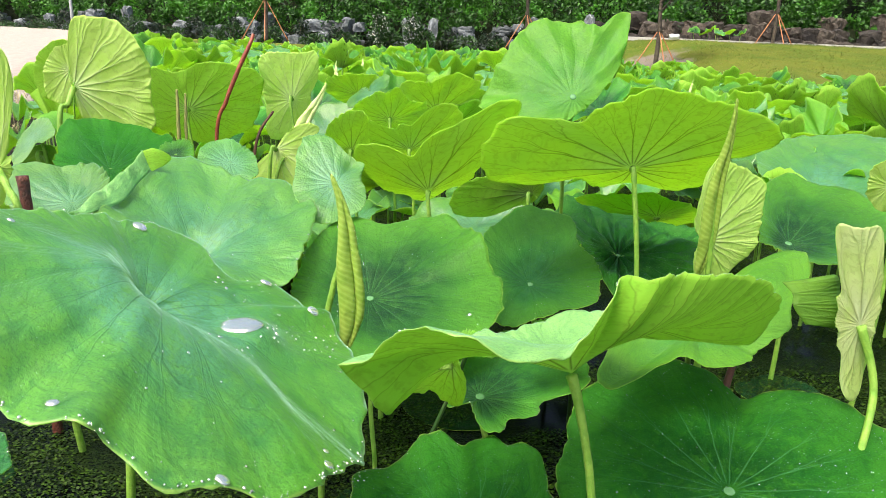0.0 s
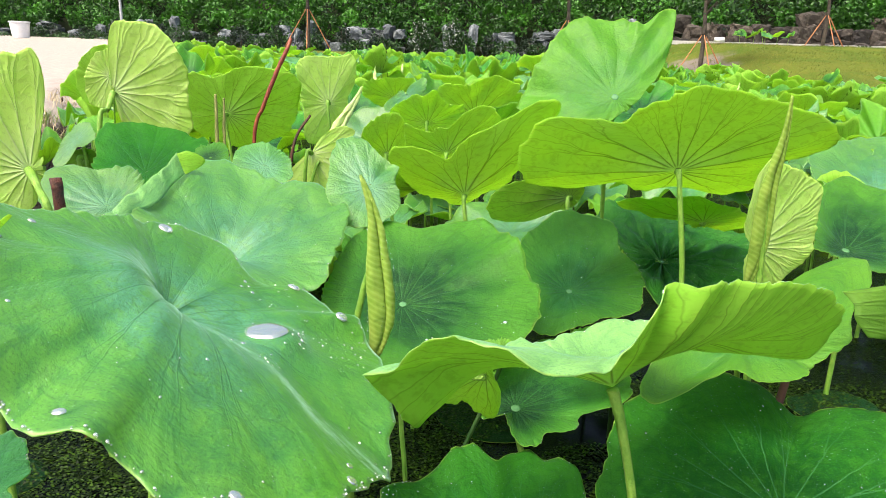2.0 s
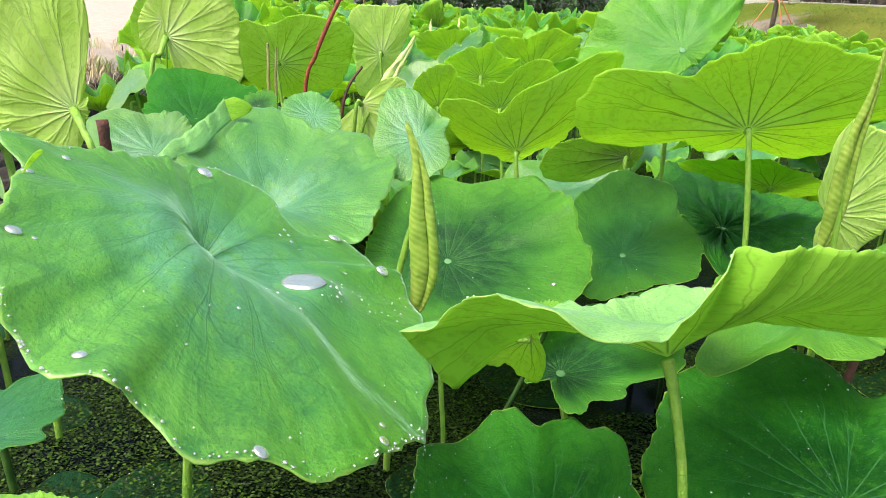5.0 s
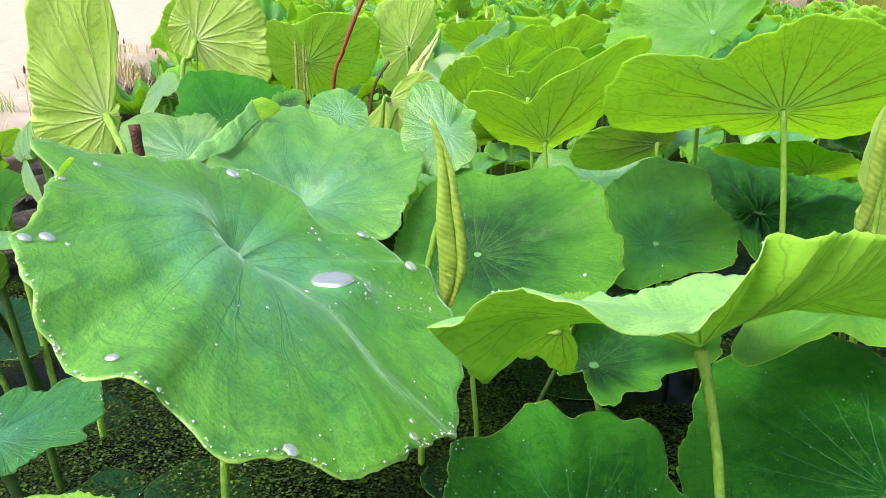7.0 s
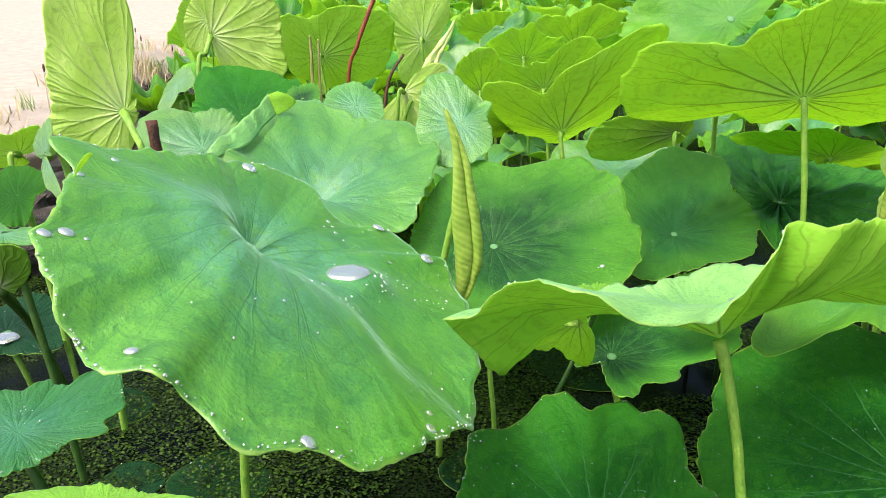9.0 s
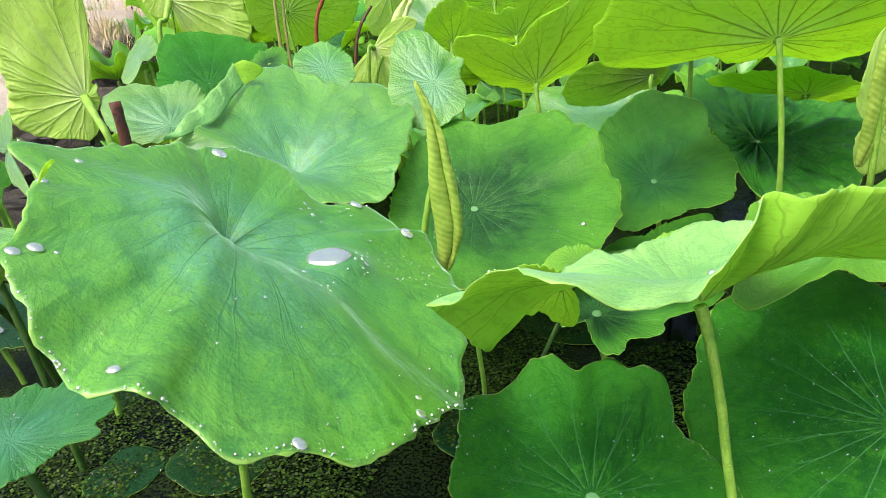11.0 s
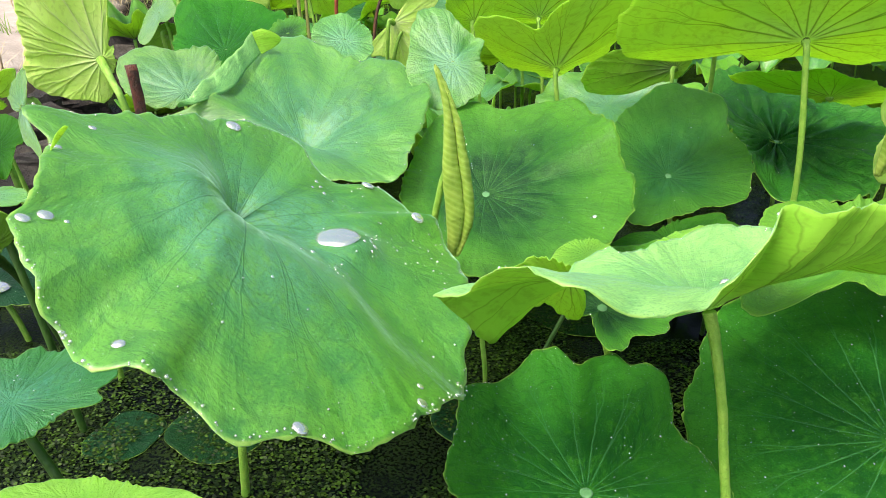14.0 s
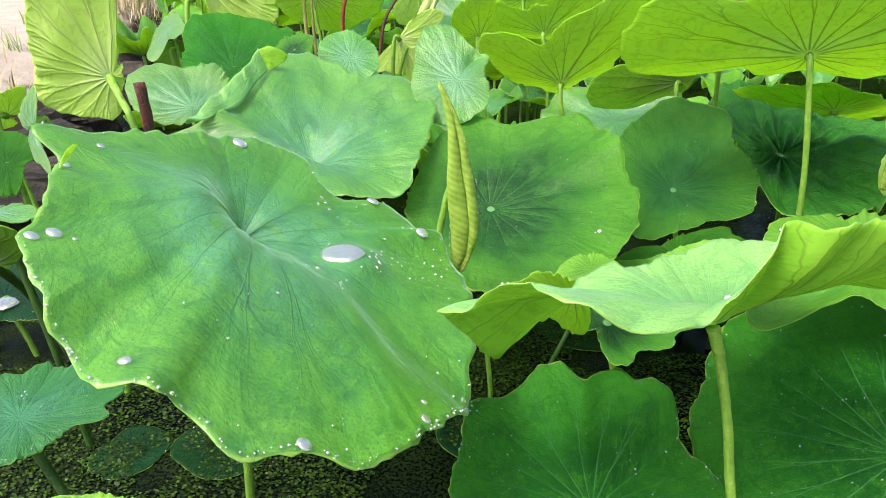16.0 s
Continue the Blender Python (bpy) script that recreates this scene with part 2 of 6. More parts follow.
# pale tone takes in the folded leaf's bloom and its blue-white sheen
TOP_PALE = leaf_top("lotus_top_pale", (0.09, 0.30, 0.095), (0.165, 0.42, 0.12), (0.28, 0.53, 0.15), (0.36, 0.60, 0.26), (0.50, 0.90, 0.20), 0.24, 1.0, shine=0.5)
TOP_TEAL = leaf_top("lotus_top_teal", (0.008, 0.075, 0.013), (0.022, 0.135, 0.018), (0.055, 0.20, 0.022), (0.06, 0.22, 0.07), (0.25, 0.7, 0.03), 0.26, 0.15, shine=0.15, vein_mix=0.35, centre=(0.018, 0.115, 0.050), mottle=0.6, thick_middle=0.6)
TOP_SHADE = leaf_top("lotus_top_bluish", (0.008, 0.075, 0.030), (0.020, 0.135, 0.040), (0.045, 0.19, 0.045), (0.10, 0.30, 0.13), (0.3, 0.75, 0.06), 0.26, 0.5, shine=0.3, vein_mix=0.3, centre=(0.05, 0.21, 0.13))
UNDER = leaf_under("lotus_underside", (0.29, 0.56, 0.055), (0.40, 0.69, 0.085), (0.15, 0.30, 0.03), (0.72, 0.98, 0.20), 0.57, 0.42)
# darker copy of UNDER: shade on hidden undersides is put into the colour
UNDER_SHADED = leaf_under("lotus_underside_shaded", (0.09, 0.22, 0.020), (0.14, 0.30, 0.026), (0.05, 0.12, 0.012), (0.22, 0.50, 0.03), 0.35, 0.42)
UNDER_OLD = leaf_under("lotus_underside_old", (0.52, 0.66, 0.20), (0.68, 0.76, 0.38), (0.42, 0.48, 0.14), (0.72, 0.85, 0.28), 0.40, 0.6, (0.6, 0.66, 0.25))
UNDER_PALE = leaf_under("lotus_underside_pale", (0.50, 0.78, 0.13), (0.66, 0.88, 0.26), (0.84, 0.93, 0.52), (0.84, 0.99, 0.26), 0.45, 0.6, (0.86, 0.96, 0.42))


def plain(name, a, b, scale, rough=0.6, bump=0.3, distance=0.002, fine=0.0, coords="Object", metallic=0.0):
    n = Nodes(name)
    f = n.noise(scale, 4.0, 0.6, coords=coords)
    g = n.noise(scale * 7, 3.0, 0.6, coords=coords)
    colour = n.mix(n.step(f, 0.33, 0.67), a, b)
    colour = n.mix(n.math("MULTIPLY", g, 0.25), colour, tuple(v * 0.45 for v in a))
    n.set(Base_Color=colour, Roughness=rough, Metallic=metallic, Normal=n.bump(n.math("ADD", f, n.math("MULTIPLY", g, 0.6)), bump, distance))
    return n.mat


STEM = plain("stem_green", (0.17, 0.37, 0.035), (0.27, 0.47, 0.06), 40, 0.5, 1.0, 0.004)
# darker copy of STEM, the shade under the leaves painted in
STEM_SHADED = plain("stem_shaded_green", (0.022, 0.075, 0.010), (0.050, 0.12, 0.016), 18, 0.5, 0.8, 0.004)
NAVEL = plain("navel_pale", (0.075, 0.22, 0.07), (0.11, 0.28, 0.10), 40, 0.6)
RED_STEM = plain("dry_red_stem", (0.20, 0.030, 0.018), (0.32, 0.075, 0.035), 12, 0.5, 0.6, 0.003)
DRY_STEM = plain("dry_yellow_stem", (0.22, 0.24, 0.06), (0.34, 0.33, 0.11), 16, 0.7, 0.8, 0.004)
STUMP = plain("broken_stump", (0.030, 0.012, 0.008), (0.15, 0.035, 0.018), 34, 0.6, 1.0, 0.006)
DEAD = plain("dead_brown_stem", (0.040, 0.018, 0.010), (0.12, 0.042, 0.020), 14, 0.7, 0.9, 0.004)
ROLLED_PALE = plain("rolled_leaf_pale", (0.44, 0.60, 0.15), (0.60, 0.72, 0.30), 22, 0.6, 0.7, 0.004)
BARK = plain("bark", (0.05, 0.04, 0.03), (0.11, 0.085, 0.06), 9, 0.85, 0.9, 0.02)
POLE_WOOD = plain("orange_pole_wood", (0.42, 0.15, 0.055), (0.55, 0.24, 0.10), 5, 0.7, 0.4, 0.004)
STEEL = plain("grey_steel", (0.42, 0.44, 0.45), (0.5, 0.52, 0.53), 4, 0.45, 0.05, 0.001, metallic=0.4)
WHITE = plain("white_plastic", (0.75, 0.75, 0.74), (0.82, 0.82, 0.82), 6, 0.4, 0.1)
DRY_GRASS = plain("dry_grass", (0.42, 0.33, 0.18), (0.58, 0.48, 0.28), 3, 0.8)


def rolled_mat(name, a, b, rib):
    """A rolled leaf: slanting pale ribs with darker folds between them."""
    n = Nodes(name)
    at = n.add("ShaderNodeTexCoord").outputs["Object"]
    xyz = n.add("ShaderNodeSeparateXYZ")
    n.link(at, xyz.inputs[0])
    bend = n.noise(18.0, 3.0, vector=at)
    along = n.math("ADD", n.math("MULTIPLY", xyz.outputs[2], 560.0), n.math("ADD", n.math("MULTIPLY", xyz.outputs[0], 330.0), n.math("MULTIPLY", bend, 9.0)))
    wave = n.math("ADD", n.math("MULTIPLY", n.math("SINE", along), 0.5), 0.5)
    f = n.noise(60.0, 4.0, 0.65, vector=at)
    colour = n.mix(n.step(f, 0.35, 0.65), a, b)
    colour = n.mix(n.math("MULTIPLY", n.step(wave, 0.6, 1.0), 0.34), colour, rib)
    colour = n.mix(n.math("MULTIPLY", n.step(wave, 0.3, 0.0), 0.24), colour, tuple(v * 0.5 for v in a))
    n.set(Base_Color=colour, Roughness=0.5, Normal=n.bump(n.math("ADD", n.math("MULTIPLY", wave, 0.12), f), 0.6, 0.003))
    n.translucent(0.25, b)
    return n.mat


ROLLED = rolled_mat("rolled_leaf_green", (0.27, 0.44, 0.05), (0.42, 0.58, 0.09), (0.60, 0.72, 0.22))


def wall_stone(name, dark, warm, light, dirt):
    n = Nodes(name)
    info = n.add("ShaderNodeObjectInfo").outputs["Random"]
    f, g = n.noise(3.5, 6.0, 0.65), n.noise(17.0, 5.0, 0.65)
    colour = n.mix(info, dark, warm)
    colour = n.mix(n.math("MULTIPLY", n.step(f, 0.45, 0.66), n.step(info, 0.2, 0.9, 0.25, 0.85)), colour, light)
    colour = n.mix(n.math("MULTIPLY", n.step(g, 0.5, 0.75), 0.6), colour, dirt)
    n.set(Base_Color=colour, Roughness=0.9, Normal=n.bump(n.math("ADD", f, n.math("MULTIPLY", g, 0.5)), 0.9, 0.06))
    return n.mat


STONE = wall_stone("brown_stone", (0.014, 0.012, 0.010), (0.055, 0.041, 0.028), (0.13, 0.11, 0.085), (0.015, 0.021, 0.010))
GREY_STONE = wall_stone("grey_stone", (0.06, 0.07, 0.072), (0.16, 0.18, 0.19), (0.30, 0.33, 0.34), (0.03, 0.04, 0.025))


def bush(name, a, b, amount=0.25):
    n = Nodes(name)
    island = n.add("ShaderNodeNewGeometry").outputs["Random Per Island"]
    patch = n.noise(1.1, 3.0)
    colour = n.mix(island, a, b)
    colour = n.mix(n.step(patch, 0.45, 0.7), colour, tuple(v * 1.7 for v in b))
    n.set(Base_Color=colour, Roughness=0.5)
    n.translucent(amount, colour)
    return n.mat


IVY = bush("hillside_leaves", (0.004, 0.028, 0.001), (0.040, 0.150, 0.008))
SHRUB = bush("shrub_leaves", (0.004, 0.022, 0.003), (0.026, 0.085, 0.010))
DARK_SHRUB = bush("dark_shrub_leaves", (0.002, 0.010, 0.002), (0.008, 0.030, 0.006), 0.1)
WEED = bush("weed_leaves", (0.10, 0.20, 0.03), (0.22, 0.32, 0.06))
PETAL = plain("white_petals", (0.8, 0.8, 0.76), (0.85, 0.85, 0.82), 9, 0.6)


def ground_mat():
    """Pale sand on one bank, mown grass on the other, mud under the water."""
    n = Nodes("bank_ground")
    at = n.add("ShaderNodeNewGeometry").outputs["Position"]
    xyz = n.add("ShaderNodeSeparateXYZ")
    n.link(at, xyz.inputs[0])
    x, y, z = xyz.outputs
    rough, fine, grit = n.noise(0.7, 5.0, vector=at), n.noise(9.0, 5.0, vector=at), n.noise(90.0, 3.0, vector=at)
    sand = n.mix(n.step(fine, 0.35, 0.7), (0.36, 0.312, 0.265), (0.43, 0.378, 0.325))
    sand = n.mix(n.math("MULTIPLY", n.step(grit, 0.55, 0.7), 0.35), sand, (0.22, 0.17, 0.13))
    grass = n.mix(n.step(rough, 0.35, 0.65), (0.070, 0.125, 0.010), (0.125, 0.15, 0.018))
    grass = n.mix(n.math("MULTIPLY", n.step(fine, 0.45, 0.7), 0.55), grass, (0.17, 0.14, 0.035))
    grass = n.mix(n.math("MULTIPLY", n.step(grit, 0.4, 0.7), 0.35), grass, (0.05, 0.09, 0.015))
    side = n.math("ADD", n.math("ADD", x, n.math("MULTIPLY", y, 0.42)), n.math("MULTIPLY", n.math("SUBTRACT", fine, 0.5), 0.8))
    colour = n.mix(n.step(side, -0.8, -0.5), sand, grass)
    away = n.math("SQRT", n.math("ADD", n.math("POWER", n.math("SUBTRACT", x, 6.5), 2.0), n.math("MULTIPLY", n.math("POWER", n.math("SUBTRACT", y, 22.5), 2.0), 0.25)))
    bare = n.step(n.math("ADD", away, n.math("MULTIPLY", n.math("SUBTRACT", rough, 0.5), 2.0)), 1.1, 0.7)
    colour = n.mix(bare, colour, (0.22, 0.185, 0.145))
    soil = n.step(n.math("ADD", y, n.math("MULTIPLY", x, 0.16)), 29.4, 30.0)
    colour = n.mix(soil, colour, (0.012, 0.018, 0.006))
    colour = n.mix(n.step(n.math("ADD", z, n.math("MULTIPLY", n.math("SUBTRACT", fine, 0.5), 0.1)), 0.04, 0.12), (0.035, 0.028, 0.018), colour)
    n.shader.inputs["Specular IOR Level"].default_value = 0.1
    n.set(Base_Color=colour, Roughness=0.95, Normal=n.bump(n.math("ADD", fine, n.math("MULTIPLY", grit, 0.4)), 0.7, 0.03))
    return n.mat


GROUND = ground_mat()


def water_mat():
    n = Nodes("pond_water")
    at = n.add("ShaderNodeNewGeometry").outputs["Position"]
    f, g = n.noise(5.0, 4.0, vector=at), n.noise(160.0, 2.0, vector=at)
    weed = n.math("MULTIPLY", n.step(f, 0.35, 0.6), n.step(g, 0.42, 0.55))
    colour = n.mix(weed, (0.0015, 0.003, 0.0015), (0.012, 0.024, 0.004))
    n.set(Base_Color=colour, Roughness=n.step(weed, 0.0, 1.0, 0.12, 0.6), Normal=n.bump(weed, 0.4, 0.002))
    n.shader.inputs["Specular IOR Level"].default_value = 0.06
    return n.mat


WATER = water_mat()


def duckweed_mat():
    n = Nodes("duckweed")
    island = n.add("ShaderNodeNewGeometry").outputs["Random Per Island"]
    colour = n.mix(n.math("POWER", island, 1.6), (0.003, 0.011, 0.001), (0.046, 0.098, 0.006))
    n.set(Base_Color=colour, Roughness=0.5)
    n.shader.inputs["Specular IOR Level"].default_value = 0.15
    return n.mat


DUCKWEED = duckweed_mat()


def drop_mat(name, silvered):
    n = Nodes(name)
    n.set(Base_Color=(1.0, 1.0, 1.0), Roughness=0.02, Transmission_Weight=1.0, IOR=1.33)
    # whitish metal share stands in for sky mirrored by the air film under drops
    silver = n.add("ShaderNodeBsdfPrincipled", Roughness=0.2)
    silver.inputs["Base Color"].default_value = (0.95, 0.97, 0.92, 1)
    silver.inputs["Metallic"].default_value = 0.8
    silver.inputs["Specular IOR Level"].default_value = 0.8
    both = n.add("ShaderNodeMixShader", Fac=silvered)
    n.link(n.shader.outputs[0], both.inputs[1])
    n.link(silver.outputs[0], both.inputs[2])
    n.link(both.outputs[0], n.out.inputs["Surface"])
    return n.mat


DROP = drop_mat("water_drop", 0.55)
BEAD = drop_mat("rain_bead", 0.4)


# ---- mesh helpers ----
def mesh_object(name, verts, faces, mats, parent=None, smooth=True, index=None, uvs=None):
    me = bpy.data.meshes.new(name)
    me.from_pydata([tuple(v) for v in verts], [], faces)
    for m in mats if isinstance(mats, (list, tuple)) else (mats,):
        me.materials.append(m)
    if index is not None:
        me.polygons.foreach_set("material_index", index)
    if uvs is not None:
        layer = me.uv_layers.new(name="disc")
        loops = np.empty(len(me.loops), dtype=np.int32)
        me.loops.foreach_get("vertex_index", loops)
        layer.data.foreach_set("uv", np.asarray(uvs, dtype=np.float32)[loops].ravel())
    me.polygons.foreach_set("use_smooth", [smooth] * len(me.polygons))
    me.update()
    ob = new(name, me)
    ob.parent = parent
    return ob


def part(name, bm, material, parent, label=""):
    me = bpy.data.meshes.new(name)
    bm.to_mesh(me)
    bm.free()
    me.materials.append(material)
    me.polygons.foreach_set("use_smooth", [True] * len(me.polygons))
    ob = new(name, me)
    ob.parent = parent
    return tagged(ob, label)


def spline(points, steps):
    """A smooth line through some points."""
    p = np.array([points[0], *points, points[-1]], float)
    out = []
    for k in range(1, len(p) - 2):
        for u in np.linspace(0, 1, steps, endpoint=False):
            a, b, c, d = p[k - 1], p[k], p[k + 1], p[k + 2]
            out.append(0.5 * (2 * b + (c - a) * u + (2 * a - 5 * b + 4 * c - d) * u**2 + (3 * b - 3 * c + d - a) * u**3))
    return np.array(out + [p[-2]])


def tube(name, points, radii, material, parent=None, sides=10, steps=8, wobble=0.0, label=""):
    """A round stem along a smooth line, tapering through the given radii."""
    line = spline(points, steps)
    size = np.interp(np.linspace(0, 1, len(line)), np.linspace(0, 1, len(radii)), radii)
    verts, faces = [], []
    for k, at in enumerate(line):
        ahead = line[min(k + 1, len(line) - 1)] - line[max(k - 1, 0)]
        ahead = ahead / (np.linalg.norm(ahead) + 1e-9)
        side = np.cross(ahead, (0.13, 0.97, 0.21))
        side /= np.linalg.norm(side) + 1e-9
        over = np.cross(ahead, side)
        for j in range(sides):
            a = 2 * math.pi * j / sides
            r = size[k] * (1 + wobble * noise.noise((k * 0.7, j * 1.3, at[0] * 5)))
            verts.append(at + r * (math.cos(a) * side + math.sin(a) * over))
    for k in range(len(line) - 1):
        for j in range(sides):
            a, b = k * sides + j, k * sides + (j + 1) % sides
            faces.append((a, b, b + sides, a + sides))
    faces.append(tuple(range(sides))[::-1])
    faces.append(tuple(range((len(line) - 1) * sides, len(line) * sides)))
    ob = mesh_object(name, verts, faces, material, parent)
    return tagged(ob, label)


# ---- lotus leaves ----
def round_curve(degrees, values, at):
    """A smooth closed curve of values over the angles given in degrees."""
    a, v = np.radians(np.array(degrees, float)), np.array(values, float)
    a, v = np.r_[a[-2:] - 2 * np.pi, a, a[:2] + 2 * np.pi], np.r_[v[-2:], v, v[:2]]
    slope = np.gradient(v, a)
    k = np.clip(np.searchsorted(a, at, side="right") - 1, 0, len(a) - 2)
    w = a[k + 1] - a[k]
    u = (at - a[k]) / w
    return (2 * u**3 - 3 * u**2 + 1) * v[k] + (u**3 - 2 * u**2 + u) * w * slope[k] + (3 * u**2 - 2 * u**3) * v[k + 1] + (u**3 - u**2) * w * slope[k + 1]


class Blade:
    """The shape of one leaf: a centre, the way its upper face looks, and round it the reach and lift of its rim."""

    def __init__(self, centre, faces_to, rim, power=1.3, ripple=0.006, seed=0, folds=21, dip=0.0, turn_up=2.4, swell=None, ridges=None, basin=None):
        self.swell, self.ridges, self.basin, self.fine = swell, ridges, basin, False
        self.c, n = np.array(centre, float), np.array(faces_to, float)
        self.n = n / np.linalg.norm(n)
        x = np.array((1.0, 0, 0)) - self.n[0] * self.n
        self.x = x / np.linalg.norm(x)
        self.y = np.cross(self.n, self.x)
        self.rim, self.power, self.ripple, self.seed, self.folds, self.dip, self.turn_up = rim, power, ripple, seed, folds, dip, turn_up

    def surface(self, s, a):
        """Places on the upper face at the parts s of the reach and the angles a (arrays)."""
        d = [r[0] for r in self.rim]
        reach = round_curve(d, [r[1] / 100 for r in self.rim], a)
        lift = round_curve(d, [r[2] / 100 for r in self.rim], a)
        fold = np.abs(np.sin(a * self.folds / 2)) - 0.6
        mean = sum(r[2] for r in self.rim) / len(self.rim) / 100
        z = mean * s**self.power + (lift - mean) * s**self.turn_up + self.ripple * fold * s * (1.25 - s) * 0.25
        wave = np.sin(a * 5 + self.seed) * 0.5 + np.sin(a * 8 + self.seed * 2.3) * 0.35 + np.sin(a * 13 + self.seed * 4.1) * 0.3
        z = z + self.ripple * 0.9 * wave * s**3
        z = z - self.dip * (np.exp(-((s / 0.2) ** 2)) - np.exp(-25 * 1.0))
        for middle, wide, high, peak in self.swell or ():
            off = np.abs((a - math.radians(middle) + np.pi) % (2 * np.pi) - np.pi)
            z = z + high * np.exp(-((off / math.radians(wide)) ** 2.5)) * (s / peak) * np.exp(1 - s / peak) * (1 - s * s)
        for middle, wide, high in self.ridges or ():
            off = (a - math.radians(middle) + np.pi) % (2 * np.pi) - np.pi
            z = z + high * np.exp(-((off / math.radians(wide)) ** 2)) * s * s * (1 - s**7)
        if self.fine:
            calm = 0.55 + 0.45 * np.sin(a * 3 + self.seed * 1.9)
            crimp = np.sin(a * 31 + self.seed * 3 + 1.5 * np.sin(a * 4)) * 0.6 + np.sin(a * 47 + self.seed * 5 + 2 * np.sin(a * 3)) * 0.4
            z = z + self.ripple * 0.75 * crimp * calm * s**9
            reach = reach * (1 + (0.010 * np.sin(a * 15 + self.seed * 2 + np.sin(a * 5)) + 0.006 * np.sin(a * 37 + self.seed)) * s**5)
        px, py = s * reach * np.cos(a), s * reach * np.sin(a)
        lump = np.sin(px * 31 + self.seed) * np.sin(py * 27 + self.seed * 1.7) + 0.6 * np.sin(px * 57 + py * 43 + self.seed)
        z = z + lump * self.ripple * 0.35 * np.minimum(1, s * 2)
        if self.basin:
            at, reach_of = self.basin
            off = np.array(at) - self.c
            u, v = off @ self.x, off @ self.y
            level = (off[2] - px * self.x[2] - py * self.y[2]) / self.n[2]
            near = np.exp(-(((px - u) ** 2 + (py - v) ** 2) / reach_of**2) ** 1.5)
            z = z + near * (level - z)
        return self.c + px[..., None] * self.x + py[..., None] * self.y + z[..., None] * self.n

    def place(self, degrees, s):
        """The place and the normal of the upper face there."""
        a = np.radians(np.array([degrees, degrees + 1.0, degrees]))
        p = self.surface(np.array([s, s, s + 0.02]), np.mod(a, 2 * np.pi))
        n = np.cross(p[2] - p[0], p[1] - p[0])
        n /= np.linalg.norm(n)
        return p[0], n if n @ self.n > 0 else -n

    def mesh(self, name, top, under, parent=None, rings=30, around=144, thick=0.0013):
        s = np.linspace(0, 1, rings + 1)[1:] ** 0.9
        a = np.arange(around) * 2 * np.pi / around
        ss, aa = np.meshgrid(s, a, indexing="ij")
        rng = np.random.default_rng(int(self.seed * 10) + 5)
        nick = 1 + 0.004 * rng.standard_normal(around)
        ss = ss * np.where(ss > 0.97, nick[None, :], 1.0)
        grid = self.surface(ss, aa)
        middle = self.surface(np.array([0.0]), np.array([0.0]))[0]
        across = np.roll(grid, -1, 1) - np.roll(grid, 1, 1)
        out = np.gradient(grid, axis=0)
        normal = np.cross(out, across)
        normal /= np.linalg.norm(normal, axis=2, keepdims=True) + 1e-12
        upper = np.concatenate([[middle], grid.reshape(-1, 3)])
        lower = np.concatenate([[middle - self.n * thick], (grid - normal * thick).reshape(-1, 3)])
        flat = np.stack([ss * np.cos(aa), ss * np.sin(aa)], -1).reshape(-1, 2) * 0.5 + 0.5
        uvs = np.concatenate([[[0.5, 0.5]], flat])
        count = len(upper)
        faces, index = [], []
        for side, base in ((0, 0), (1, count)):
            for j in range(around):
                k = (j + 1) % around
                tri = (base, base + 1 + j, base + 1 + k)
                faces.append(tri if side == 0 else tri[::-1])
                for i in range(rings - 1):
                    q = (base + 1 + i * around + j, base + 1 + (i + 1) * around + j, base + 1 + (i + 1) * around + k, base + 1 + i * around + k)
                    faces.append(q if side == 0 else q[::-1])
                index += [side] * rings
        last = 1 + (rings - 1) * around
        for j in range(around):
            k = (j + 1) % around
            faces.append((last + j, count + last + j, count + last + k, last + k))
            index.append(0)
        return mesh_object(name, np.concatenate([upper, lower]), faces, [top, under], parent, True, index, np.concatenate([uvs, uvs]))


BLADES = {}
THINGS = {}


